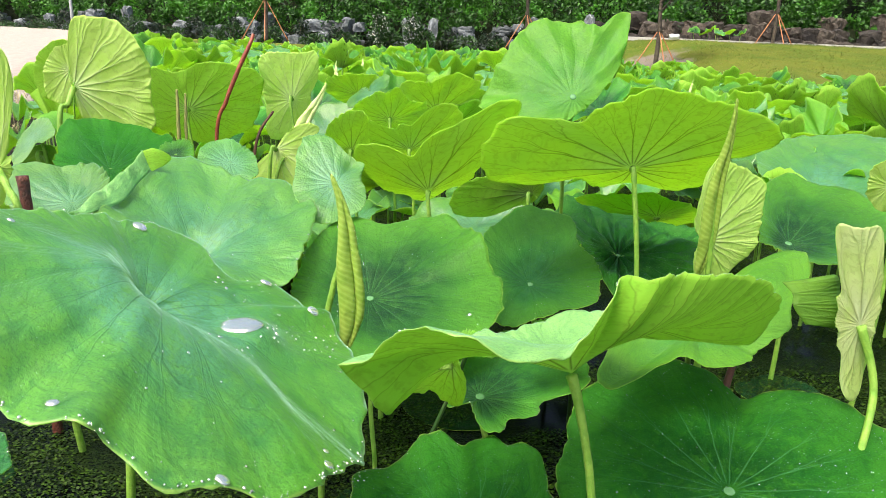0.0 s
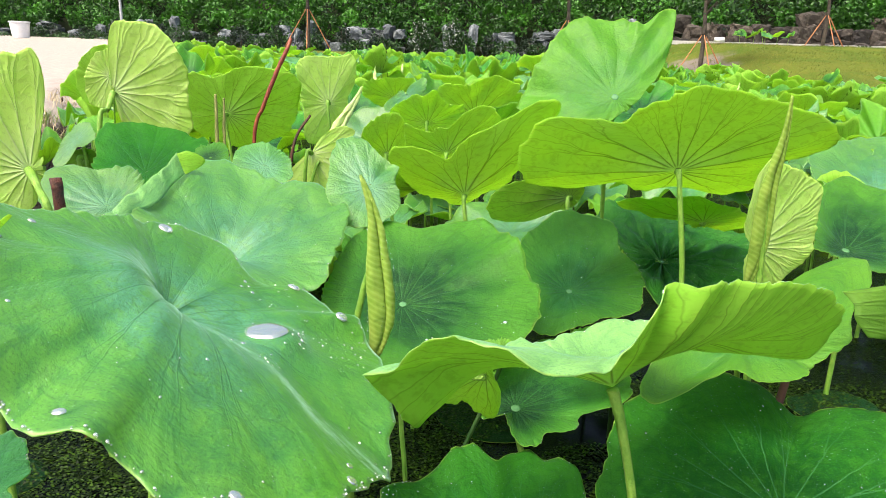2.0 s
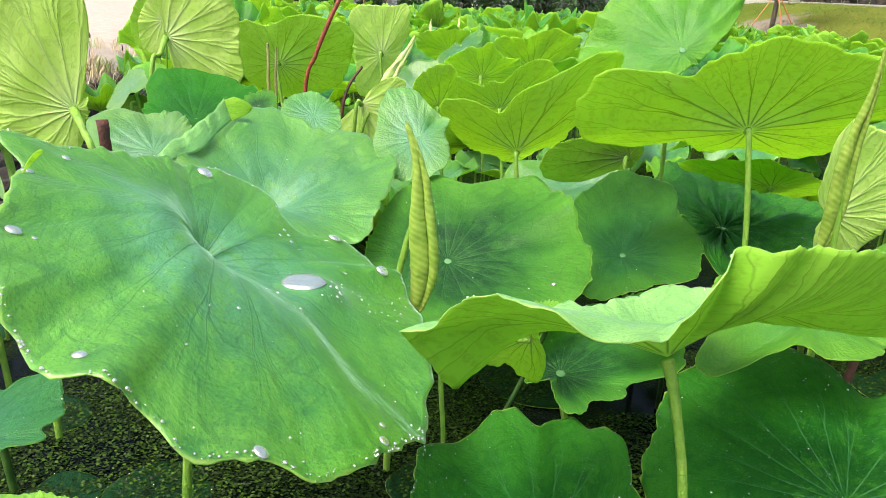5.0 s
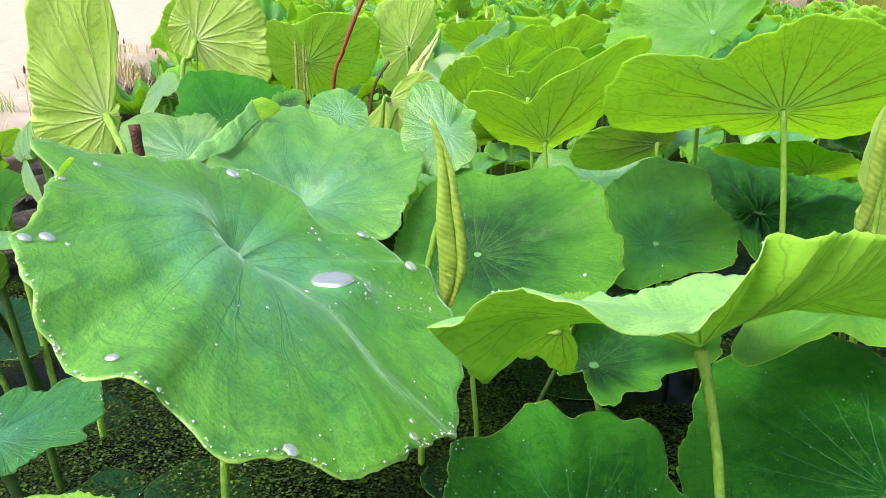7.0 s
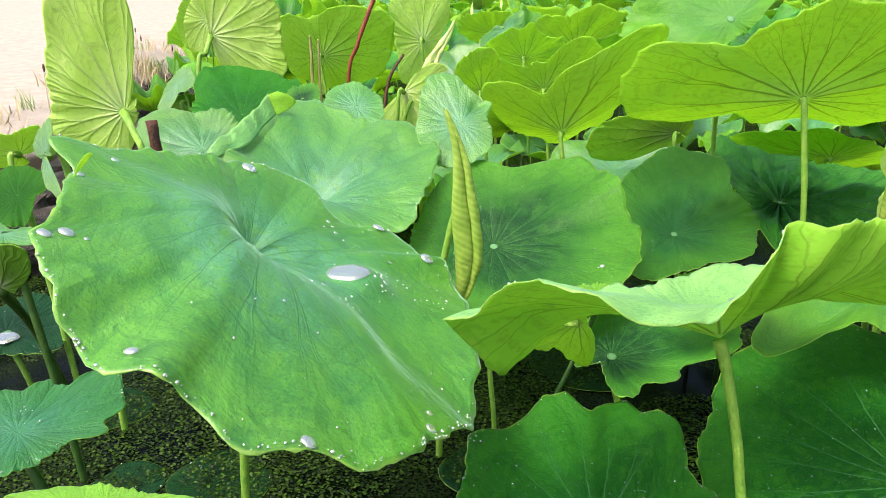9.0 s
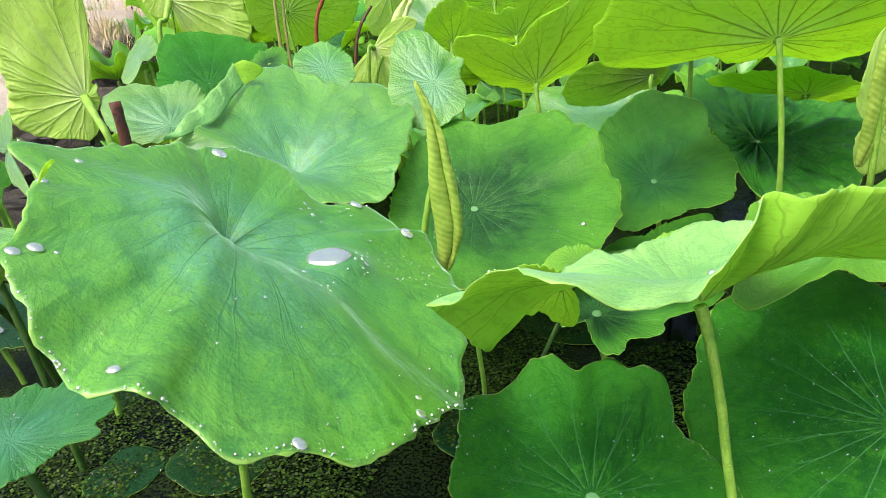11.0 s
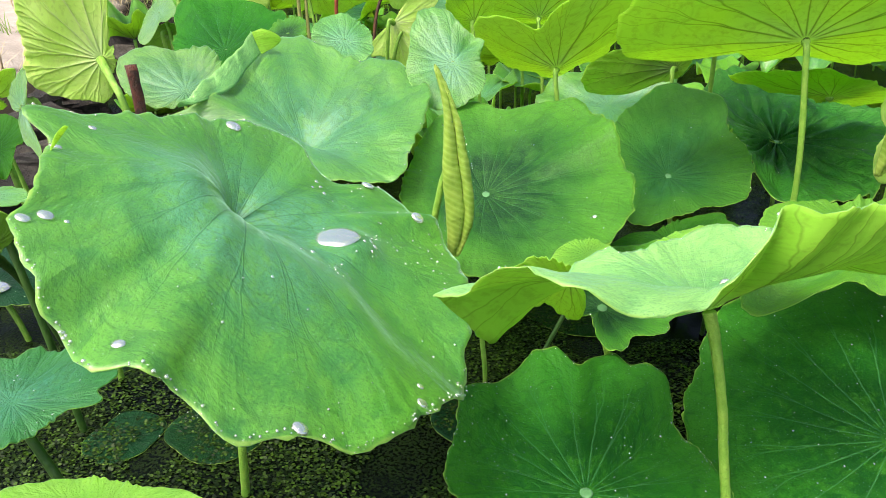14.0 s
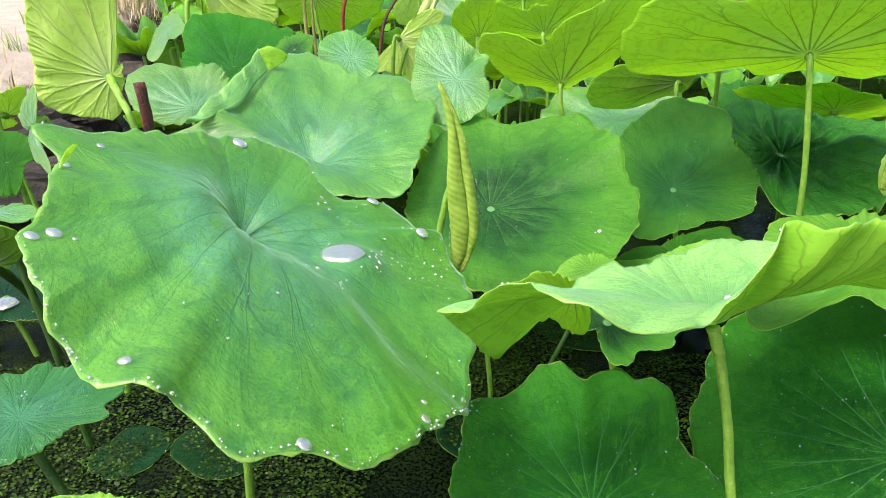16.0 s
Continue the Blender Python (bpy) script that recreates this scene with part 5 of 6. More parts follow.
# ---- water, ground ----
def bank_height(x, y):
    """The land's height over the water: sandy on one side, a grass slope on the other, the pond between."""
    h = -0.45
    left = -1.15 - 0.42 * y - x
    if left > -0.5:
        h = max(h, -0.45 + 0.6 * min(1, (left + 0.5) / 0.9) + (0.024 * min(34, max(0, y - 3)) if left > 0.2 else 0))
    right = y - (14 + 2.7 * max(0, min(3, 8 - x)))
    if x > 4 and right > -1:
        h = max(h, min(1.38, -0.45 + 0.6 * min(1, (right + 1) / 1.2) + 0.118 * max(0, right - 0.2)))
    far = y - 24.2
    if far > -1:
        h = max(h, -0.45 + 0.75 * min(1, (far + 1) / 1.6) + 0.075 * min(5, max(0, far)))
    near = 0.06 - y
    if near > -0.25:
        h = max(h, -0.45 + 0.62 * min(1, (near + 0.25) / 0.6))
    behind = y - (31.0 - 0.16 * x)
    if behind > 0:
        h += min(14, 0.75 * behind)
    return h + 0.03 * noise.noise((x * 0.8, y * 0.8, 0.3)) + 0.012 * noise.noise((x * 4, y * 4, 0.7))


def sheet(name, xs, ys, height, material):
    verts = [(x, y, height(x, y)) for y in ys for x in xs]
    w = len(xs)
    faces = [(j * w + i, j * w + i + 1, (j + 1) * w + i + 1, (j + 1) * w + i) for j in range(len(ys) - 1) for i in range(w - 1)]
    return mesh_object(name, verts, faces, material)


def spread(far, step, grow):
    out, at = [0.0], 0.0
    while at < far:
        at += step
        step *= grow
        out.append(at)
    return out


xs = sorted({round(s * v, 3) for v in spread(400, 0.16, 1.035) for s in (-1, 1)})
ys = sorted({round(2 + s * v, 3) for v in spread(400, 0.16, 1.03) for s in (-1, 1)})
ground = tagged(sheet("ground", xs, ys, bank_height, GROUND), "pale sandy bank and mown grass slope round the pond", "ground", kind="structure")

water = tagged(mesh_object("water", [(-30, -1.5, 0), (30, -1.5, 0), (30, 27, 0), (-30, 27, 0)], [(0, 1, 2, 3)], WATER), "dark still pond water with floating duckweed", "water", kind="structure")


def duckweed():
    """Small round floating fronds in clumps on the near water."""
    rng = np.random.default_rng(3)
    count = 190000
    x, y = rng.uniform(-1.9, 1.7, count), rng.uniform(0.3, 2.6, count)
    x[:150000], y[:150000] = rng.uniform(-1.8, 1.5, 150000), rng.uniform(0.45, 1.9, 150000)
    size = rng.uniform(0.0019, 0.0040, count)
    keep = np.array([noise.noise((px * 4.2, py * 4.2, 0.4)) > -0.28 for px, py in zip(x, y)]) & ((y < 1.7) | (size > 0.0026))
    x, y, size = x[keep], y[keep], size[keep]
    turn = rng.uniform(0, 6.28, len(x))[:, None] + np.arange(6)[None] * 1.047
    tilt = rng.normal(0, 0.3, (2, len(x), 1))
    c, d = np.cos(turn) * size[:, None], np.sin(turn) * size[:, None] * 0.75
    z = (0.0025 + 0.003 * rng.random(len(x)))[:, None] + tilt[0] * c + tilt[1] * d
    verts = np.stack([x[:, None] + c, y[:, None] + d, z], -1).reshape(-1, 3)
    faces = [tuple(range(k, k + 6)) for k in range(0, len(verts), 6)]
    ob = mesh_object("duckweed", verts, faces, DUCKWEED, None, False)
    return tagged(ob, "mat of tiny green duckweed fronds floating on water", "duckweed", kind="stuff")


duckweed()


# ---- lotus field behind ----
def field_shapes(rings=12, around=84):
    """A few leaf shapes on stems, to be repeated over the field."""
    shapes = []
    for k in range(16):
        rng = np.random.default_rng(100 + k)
        reach = rng.uniform(15, 25)
        cup, uneven = (rng.uniform(8, 15), 4.2) if k % 2 == 0 else (rng.uniform(0, 6), 3.4)
        rim = [(d, reach * rng.uniform(0.86, 1.1), cup + rng.normal(0, uneven)) for d in range(0, 360, 20)]
        lean = rng.uniform(0.1, 0.6)
        turn = rng.uniform(0, 6.28)
        if k % 8 == 4:
            lean, turn = 0.8, 1.57 + rng.normal(0, 0.6)
        up = (lean * math.cos(turn), lean * math.sin(turn), 1.0)
        thing = tagged(new("lotus_leaf"), "yellow-green lotus leaf on a tall stem in the field", "lotus leaf", "lotus leaves of the field")
        blade = Blade((0, 0, 0.55), up, rim, 1.2, 0.009, k * 0.9, 21)
        blade.fine = rings > 8
        top = (TOP_FRESH, TOP_BLOOM, TOP, TOP_BLOOM, TOP_FRESH, TOP_BLOOM, TOP, TOP_FRESH)[k % 8]
        blade.mesh("blade", top, UNDER, thing, rings, around, 0.0018)
        tube("stem", [(0, 0, 0.545), tuple(np.array((0, 0, 0.5)) - blade.n * 0.02), (0.015, 0.01, 0.25), (0.0, 0.0, -0.35)], (0.008, 0.006, 0.007), STEM, thing, 6, 4)
        shapes.append(thing)
    return shapes


def in_pond(x, y):
    return x > -1.05 - 0.42 * y + 0.25 and (x < 4.5 or y < 13.6 + 2.7 * max(0, min(3, 8 - x))) and y < 23.8


def joined_leaves(shapes, poses):
    """Far leaves, joined: one mesh with the upper and the lower faces of all."""
    verts, faces, index, uvs, base = [], [], [], [], 0
    mats = [TOP_FRESH, UNDER, UNDER_PALE, TOP, TOP_BLOOM, STEM]
    kept = []
    for thing in shapes:
        rows = []
        for ob in thing.children:
            me = ob.data
            co = np.empty(len(me.vertices) * 3)
            me.vertices.foreach_get("co", co)
            uv = np.full((len(me.vertices), 2), 0.5)
            if me.uv_layers:
                flat = np.empty(len(me.loops) * 2)
                me.uv_layers[0].data.foreach_get("uv", flat)
                for loop, pair in zip(me.loops, flat.reshape(-1, 2)):
                    uv[loop.vertex_index] = pair
            where = [mats.index(m) for m in me.materials]
            rows.append((co.reshape(-1, 3), [tuple(p.vertices) for p in me.polygons], [where[p.material_index] for p in me.polygons], uv))
        kept.append(rows)
    for k, m in poses:
        turn = np.array(m)
        for co, polys, idx, uv in kept[k]:
            verts.append(co @ turn[:3, :3].T + turn[:3, 3])
            faces += [tuple(v + base for v in p) for p in polys]
            index += idx
            uvs.append(uv)
            base += len(co)
    ob = mesh_object("far_lotus_leaves", np.concatenate(verts), faces, mats, None, True, index, np.concatenate(uvs))
    return tagged(ob, "far carpet of yellow-green lotus leaves across the pond", "lotus leaves", kind="stuff")


def grow_field():
    shapes, rng = field_shapes(), random.Random(11)
    coarse = field_shapes(6, 32)
    near, far = [], []
    y = 2.35
    while y < 23.8:
        gap = 0.275 + 0.008 * y
        x = -0.42 * y - 1.0
        while x < min(12, 1.0 + y * 0.72):
            px, py = x + rng.uniform(-0.13, 0.13), y + rng.uniform(-0.14, 0.14)
            x += gap * rng.uniform(0.85, 1.25)
            k = rng.randrange(len(shapes))
            size, spin, lift = rng.uniform(0.62, 1.12), rng.uniform(-0.9, 0.9), rng.uniform(-0.26, 0.07)
            if not in_pond(px, py) or (py < 2.6 and px < -0.9):
                continue
            if py < 3.4 and px < 0.95:
                k, lift, size = k + (k % 4 == 0), lift * 0.6 - 0.27, size * 0.9
            right = max(0.0, min(1.0, (px - 0.8) / 2.0))
            turn = Matrix.Translation((px, py, lift - 0.10 * right)) @ Matrix.Rotation(spin if k % 4 == 0 else spin * 3.5, 4, "Z") @ Matrix.Scale(size, 4)
            (near if len(near) < 250 else far).append((k, turn, size))
        y += gap * 0.9
    for x, y in ((8.3, 25.2), (8.7, 25.0), (9.1, 25.3), (9.5, 25.1), (9.0, 24.8), (9.9, 25.2)):
        far.append((rng.randrange(16), Matrix.Translation((x, y, bank_height(x, y) - 0.28)) @ Matrix.Rotation(rng.uniform(0, 6), 4, "Z"), 1.0))
    joined_leaves(coarse, [(k, m) for k, m, _ in far])
    for thing in coarse:
        for ob in (*thing.children, thing):
            bpy.data.objects.remove(ob)
    used = set()
    for k, m, size in near:
        if k in used:
            copy_thing(shapes[k], m).scale = (size, size, size)
        else:
            shapes[k].matrix_basis = m
            used.add(k)


grow_field()


# ---- far bank: rock wall, hillside, trees with props ----
def rock_shapes(material=STONE):
    out = []
    for k in range(7):
        bm = bmesh.new()
        bmesh.ops.create_cube(bm, size=1.0)
        bmesh.ops.subdivide_edges(bm, edges=bm.edges[:], cuts=3, use_grid_fill=True)
        for v in bm.verts:
            d = v.co.normalized()
            v.co = v.co * 0.70 + d * 0.18
            v.co += Vector((noise.noise(v.co * 2.3 + Vector((k * 7, 0, 0))), noise.noise(v.co * 2.3 + Vector((0, k * 7, 0))), noise.noise(v.co * 2.3 + Vector((0, 0, k * 7))))) * 0.22
        me = bpy.data.meshes.new("stone")
        bm.to_mesh(me)
        bm.free()
        me.materials.append(material)
        out.append(me)
    return out


def wall_line(x):
    """The foot of the far wall: depth and height along it."""
    return 29.6 - 0.16 * x, 0.62 + 0.07 * max(0, min(8, x))


def rock_wall():
    """Grey rocks set apart among shrubs along one stretch, a close wall of brown boulders along the other."""
    wall = tagged(new("rock_wall"), "rough wall of grey and brown boulders at the hill's foot", "rock wall", kind="structure")
    rng, brown, grey = random.Random(5), rock_shapes(), rock_shapes(GREY_STONE)
    for row in range(3):
        x = -24.0
        while x < 19:
            close = x > 5.5
            w = rng.uniform(0.5, 0.95) if close else rng.uniform(0.35, 0.85)
            h = rng.uniform(0.46, 0.66) if close else rng.choice((0.25, 0.32, 0.42, 0.7))
            y, z = wall_line(x)
            x += w * (0.86 if close else 1.0)
            if rng.random() < ((0, 0.03, 0.7)[row] if close else (0.30, 0.45, 0.62)[row]):
                continue
            ob = new("stone", rng.choice(brown if close else grey))
            ob.parent = wall
            ob.location = (x - w / 2, y + row * 0.34 + rng.uniform(-0.15, 0.15), z + 0.12 + row * (0.46 if close else 0.36) + rng.uniform(-0.06, 0.06))
            ob.scale = (w * (0.6 if h > 0.68 else 1), 0.75, h * 1.15)
            ob.rotation_euler = (rng.uniform(-0.16, 0.16), rng.uniform(-0.2, 0.2), rng.uniform(-0.3, 0.3))
    return wall


rock_wall()


def leaf_cloud(name, label, category, places, size, material, seed, kind="stuff", parent=None):
    """Many small folded leaves at the given places."""
    rng = np.random.default_rng(seed)
    verts, faces = [], []
    for p in places:
        r = size * rng.uniform(0.6, 1.3)
        a = rng.normal(0, 1, 3)
        a /= np.linalg.norm(a)
        b = np.cross(a, rng.normal(0, 1, 3))
        b /= np.linalg.norm(b) + 1e-9
        k = len(verts)
        p = np.asarray(p)
        verts += [p - a * r, p + b * r * 0.45 - a * r * 0.1, p + a * r, p - b * r * 0.45 + np.cross(a, b) * r * 0.25]
        faces += [(k, k + 1, k + 2), (k, k + 2, k + 3)]
    ob = mesh_object(name, verts, faces, material, parent, False)
    return tagged(ob, label, category, kind=kind)


def hillside():
    rng = np.random.default_rng(21)
    places = []
    for _ in range(1500):
        x, up = rng.uniform(-32, 26), rng.uniform(0, 1) ** 1.2 * 4.4
        y0, z0 = wall_line(x)
        wide = rng.uniform(0.25, 0.62)
        ways = rng.normal(0, 1, (90, 3))
        ways /= np.linalg.norm(ways, axis=1, keepdims=True)
        ways[:, 1] = -np.abs(ways[:, 1]) * 0.9
        ways = ways * rng.uniform(0.75, 1.05, (90, 1)) * wide
        places += list(ways + np.array((x, y0 + 0.95 + up * 0.95 + rng.uniform(-0.2, 0.25), z0 + 0.85 + up)))
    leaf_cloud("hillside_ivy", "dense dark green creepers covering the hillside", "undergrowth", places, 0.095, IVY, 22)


hillside()


def shrub(at, wide, tall, seed, material, label, flowers=0):
    rng = np.random.default_rng(seed)
    thing = tagged(new("shrub"), label, "shrub", "shrubs along the rock wall")
    thing.location = at
    places = []
    for _ in range(int(420 * wide * tall) + 120):
        d = rng.normal(0, 1, 3)
        d /= np.linalg.norm(d)
        r = rng.uniform(0.55, 1.0) * (1 + 0.35 * noise.noise((d[0] * 2 + seed, d[1] * 2, d[2] * 2)))
        places.append((d[0] * wide / 2 * r, d[1] * wide / 2 * r, tall * 0.5 + d[2] * tall / 2 * r))
    leaf_cloud("foliage", "", "", places, 0.07, material, seed, "", thing)
    for k in range(3):
        tube("twig", [(0, 0, 0), (rng.uniform(-0.1, 0.1), rng.uniform(-0.1, 0.1), tall * 0.5), (rng.uniform(-0.25, 0.25) * wide, 0, tall * 0.85)], (0.012, 0.006), BARK, thing, 5, 3)
    if flowers:
        leaf_cloud("blossom", "small white flowers", "", [p for p in places if p[1] < 0.05][:flowers], 0.055, PETAL, seed + 1, "", thing)
    return thing


rng = random.Random(8)
for x in (-23, -21.4, -19.5, -17.8, -15.9, -13.8, -12.2, -10.4, -8.9, -7.2, -5.6, -4.1, -2.4, -0.9, 0.7, 2.1, 3.6, 4.9):
    y, z = wall_line(x)
    shrub((x + rng.uniform(-0.4, 0.4), y - 0.55, z - 0.12), rng.uniform(0.8, 1.7), rng.uniform(0.55, 1.1), int(x * 10) + 400, SHRUB, "low dark green shrub before the rock wall")
    if x < 3:
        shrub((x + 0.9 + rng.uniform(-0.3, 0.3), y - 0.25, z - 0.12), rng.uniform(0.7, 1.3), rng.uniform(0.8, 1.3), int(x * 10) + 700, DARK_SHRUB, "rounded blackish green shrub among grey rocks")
for x in (-1.6, -2.9, 12.4, 13.1):
    y, z = wall_line(x)
    shrub((x, y - 0.7, z - 0.05), 0.8, 1.5 if x < 5 else 0.35, int(x * 10) + 900, SHRUB, "green shrub with small white flowers", 150)


def propped_tree(at, tall, seed, label, prop=1.15):
    """A young tree with a bare trunk, held by three slanting poles."""
    rng = random.Random(seed)
    thing = tagged(new("young_tree"), label, "tree", "young trees on the far bank")
    thing.location = at
    trunk = [(0, 0, -0.1), (0.02, 0, tall * 0.3), (-0.03, 0.02, tall * 0.6), (0.05, 0, tall)]
    tube("trunk", trunk, (0.075, 0.055, 0.04), BARK, thing, 8, 5, 0.1)
    places = []
    for k in range(7):
        a, z = rng.uniform(0, 6.28), tall * rng.uniform(0.45, 0.95)
        tip = (math.cos(a) * rng.uniform(0.5, 1.1), math.sin(a) * rng.uniform(0.5, 1.1), z + rng.uniform(0.5, 1.1))
        tube("limb", [(0, 0, z), (tip[0] * 0.5, tip[1] * 0.5, z + 0.4), tip], (0.03, 0.012), BARK, thing, 5, 4)
        for _ in range(170):
            places.append((tip[0] + rng.gauss(0, 0.42), tip[1] + rng.gauss(0, 0.42), tip[2] + rng.gauss(0, 0.35)))
    leaf_cloud("crown", "loose green foliage", "", places, 0.09, SHRUB, seed, "", thing)
    for a in (3.3, 4.9, 6.1):
        foot = (math.cos(a) * prop * 0.62, math.sin(a) * prop * 0.62, -0.08)
        tube("support_pole", [foot, tuple(f * 0.5 + g * 0.5 for f, g in zip(foot, (0, 0, prop))), (-foot[0] * 0.04, -foot[1] * 0.04, prop * 1.03)], (0.019, 0.017, 0.015), POLE_WOOD, thing, 7, 3, label="orange-brown slanting support pole")
    tube("binding", [(0, 0, prop * 0.93), (0, 0, prop * 0.97), (0, 0, prop)], (0.075, 0.078), BARK, thing, 8, 2)
    return thing


propped_tree((5.97, 21.2, 0.38), 3.4, 31, "young tree held by orange support poles on the grass", 1.22)
propped_tree((2.6, 25.9, 0.85), 3.6, 32, "young tree with orange support poles by the pond", 1.25)
propped_tree((11.3, 25.8, 1.2), 3.8, 33, "young forked tree with red-brown support poles", 1.3)
propped_tree((-6.3, 24.6, 0.85), 3.4, 34, "young tree with a pale orange support pole", 1.3)

lamp = tagged(new("lamp_post"), "slim grey steel post before the hillside", "post")
lamp.location = (-16.5, 31.6, 0.9)
tube("pole", [(0, 0, -0.1), (0, 0, 2.5), (0, 0, 5.0)], (0.07, 0.055, 0.05), STEEL, lamp, 10, 3)
tube("base", [(0, 0, -0.1), (0, 0, 0.1), (0, 0, 0.22)], (0.13, 0.11), STEEL, lamp, 10, 2)


def bin_tub():
    thing = tagged(new("white_tub"), "white plastic tub standing at the sand's far edge", "tub")
    thing.location = (-19.51, 29.0, bank_height(-19.51, 29.0) - 0.02)
    tube("tub", [(0, 0, 0), (0, 0, 0.3), (0, 0, 0.62)], (0.30, 0.38), WHITE, thing, 18, 3)
    tube("lid", [(0, 0, 0.62), (0, 0, 0.66), (0, 0, 0.68)], (0.41, 0.40), WHITE, thing, 18, 2)


bin_tub()


def kerb():
    """A pale kerb along the top of the grass slope."""
    bm = bmesh.new()
    bmesh.ops.create_cube(bm, size=1.0)
    bmesh.ops.bevel(bm, geom=bm.edges[:], offset=0.02, segments=1, affect="EDGES")
    bm.transform(Matrix.Translation((11, 27.35, 1.42)) @ Matrix.Rotation(-0.16, 4, "Z") @ Matrix.Diagonal((13.5, 0.22, 0.14, 1)))
    me = bpy.data.meshes.new("kerb")
    bm.to_mesh(me)
    bm.free()
    me.materials.append(plain("pale_concrete", (0.45, 0.43, 0.40), (0.55, 0.53, 0.5), 3, 0.9))
    tagged(new("kerb", me), "pale concrete kerb below the rock wall", "kerb", kind="structure")


kerb()


def dry_weeds():
    rng = random.Random(41)
    for k in range(86):
        y = rng.uniform(2.6, 7.5)
        x = -1.25 - 0.42 * y + rng.uniform(-0.75, 0.15)
        if k >= 46:
            x, y = -3.78 + rng.gauss(0, 0.16), 5.82 + rng.gauss(0, 0.45)
        verts, faces = [], []
        for _ in range(18):
            a, h, lean = rng.uniform(0, 6.28), rng.uniform(0.05, 0.17), rng.uniform(0.04, 0.16)
            bx, by, w = rng.gauss(0, 0.05), rng.gauss(0, 0.05), 0.003
            px, py = -math.sin(a) * w, math.cos(a) * w
            tip = (bx + math.cos(a) * lean, by + math.sin(a) * lean, h)
            mid = (bx + math.cos(a) * lean * 0.35, by + math.sin(a) * lean * 0.35, h * 0.6)
            i = len(verts)
            verts += [(bx - px, by - py, 0), (bx + px, by + py, 0), (mid[0] - px, mid[1] - py, mid[2]), (mid[0] + px, mid[1] + py, mid[2]), tip]
            faces += [(i, i + 1, i + 3, i + 2), (i + 2, i + 3, i + 4)]
        tuft = mesh_object("dry_grass_tuft", verts, faces, DRY_GRASS if k % 4 else WEED)
        tuft.location = (x, y, bank_height(x, y) - 0.01)
        tagged(tuft, "dry straw-coloured grass tuft on the sandy bank", "grass tuft", "dry grass tufts on the bank")


dry_weeds()


def seed_stalks():
    """Thin dead stems with small dark seed heads, standing in the sand."""
    rng = random.Random(52)
    for _ in range(16):
        y = rng.uniform(3.2, 6.5)
        x = -1.3 - 0.42 * y + rng.uniform(-0.7, 0.1)
        z, h, lean = bank_height(x, y), rng.uniform(0.22, 0.48), rng.uniform(-0.06, 0.06)
        thing = tagged(new("dry_weed"), "thin dead weed stem with a dark seed head", "weed", "dead weeds on the bank")
        thing.location = (x, y, z)
        tube("stem", [(0, 0, -0.02), (lean * 0.4, 0, h * 0.5), (lean, 0.01, h)], (0.0028, 0.002, 0.0015), DRY_GRASS, thing, 5, 4)
        tube("seed_head", [(lean, 0.01, h - 0.01), (lean * 1.05, 0.012, h + 0.012), (lean * 1.1, 0.013, h + 0.035)], (0.004, 0.0075, 0.002), DEAD, thing, 6, 3)


seed_stalks()


def shore_rocks():
    rng, shapes = random.Random(14), rock_shapes()
    for k in range(20):
        y = rng.uniform(0.9, 5.0)
        x = -1.02 - 0.42 * y + rng.uniform(-0.12, 0.12)
        ob = tagged(new("shore_rock", shapes[k % 7]), "rough brown-grey rock at the water's edge", "rock", "rocks at the water's edge")
        ob.location = (x, y, 0.05)
        ob.scale = (rng.uniform(0.12, 0.3), rng.uniform(0.12, 0.28), rng.uniform(0.1, 0.22))
        ob.rotation_euler = (rng.uniform(-0.3, 0.3), rng.uniform(-0.3, 0.3), rng.uniform(0, 6))


shore_rocks()


# ---- water drops ----
def drop_shape(name):
    bm = bmesh.new()
    bmesh.ops.create_uvsphere(bm, u_segments=20, v_segments=12, radius=1.0)
    for v in bm.verts:
        if v.co.z < -0.25:
            v.co.z = -0.25
    me = bpy.data.meshes.new(name)
    bm.to_mesh(me)
    bm.free()
    me.materials.append(DROP)
    me.polygons.foreach_set("use_smooth", [True] * len(me.polygons))
    return me


DROP_MESH = drop_shape("water_drop")


def put_drop(key, degrees, s, wide, deep, tall, turn=0.0, label="clear round water drop lying on a lotus leaf", level=False):
    at, n = BLADES[key].place(degrees, s)
    n = Vector(n) + Vector((0, 0, 4)) if level else Vector(n)
    n.normalize()
    along = Vector((1, 0, 0)) - n * n.x
    along.normalize()
    up = Matrix((along, n.cross(along), n)).transposed().to_4x4()
    ob = tagged(new("water_drop", DROP_MESH), label, "water drop", "water drops on the leaves")
    ob.matrix_world = Matrix.Translation(Vector(at) + n * tall * (0.7 if level else 0.2)) @ up @ Matrix.Rotation(turn, 4, "Z") @ Matrix.Diagonal((wide, deep, tall, 1))
    return ob


def lying_pool(at, wide, tall, label):
    """A level puddle with a rounded edge."""
    rings, around = 10, 48
    verts, faces = [], []
    for i in range(rings + 1):
        rho = i / rings
        for j in range(around):
            t = j * 2 * math.pi / around
            edge = wide * rho * (1 + 0.05 * math.sin(2 * t + 1) + 0.03 * math.sin(5 * t))
            verts.append((at[0] + edge * math.cos(t), at[1] + edge * 0.92 * math.sin(t), at[2] + tall * math.sqrt(max(0, 1 - rho**6)) - 0.001))
    for i in range(rings):
        for j in range(around):
            k = (j + 1) % around
            faces.append((i * around + j, (i + 1) * around + j, (i + 1) * around + k, i * around + k))
    return tagged(mesh_object("water_pool", verts, faces, DROP), label, "water pool")


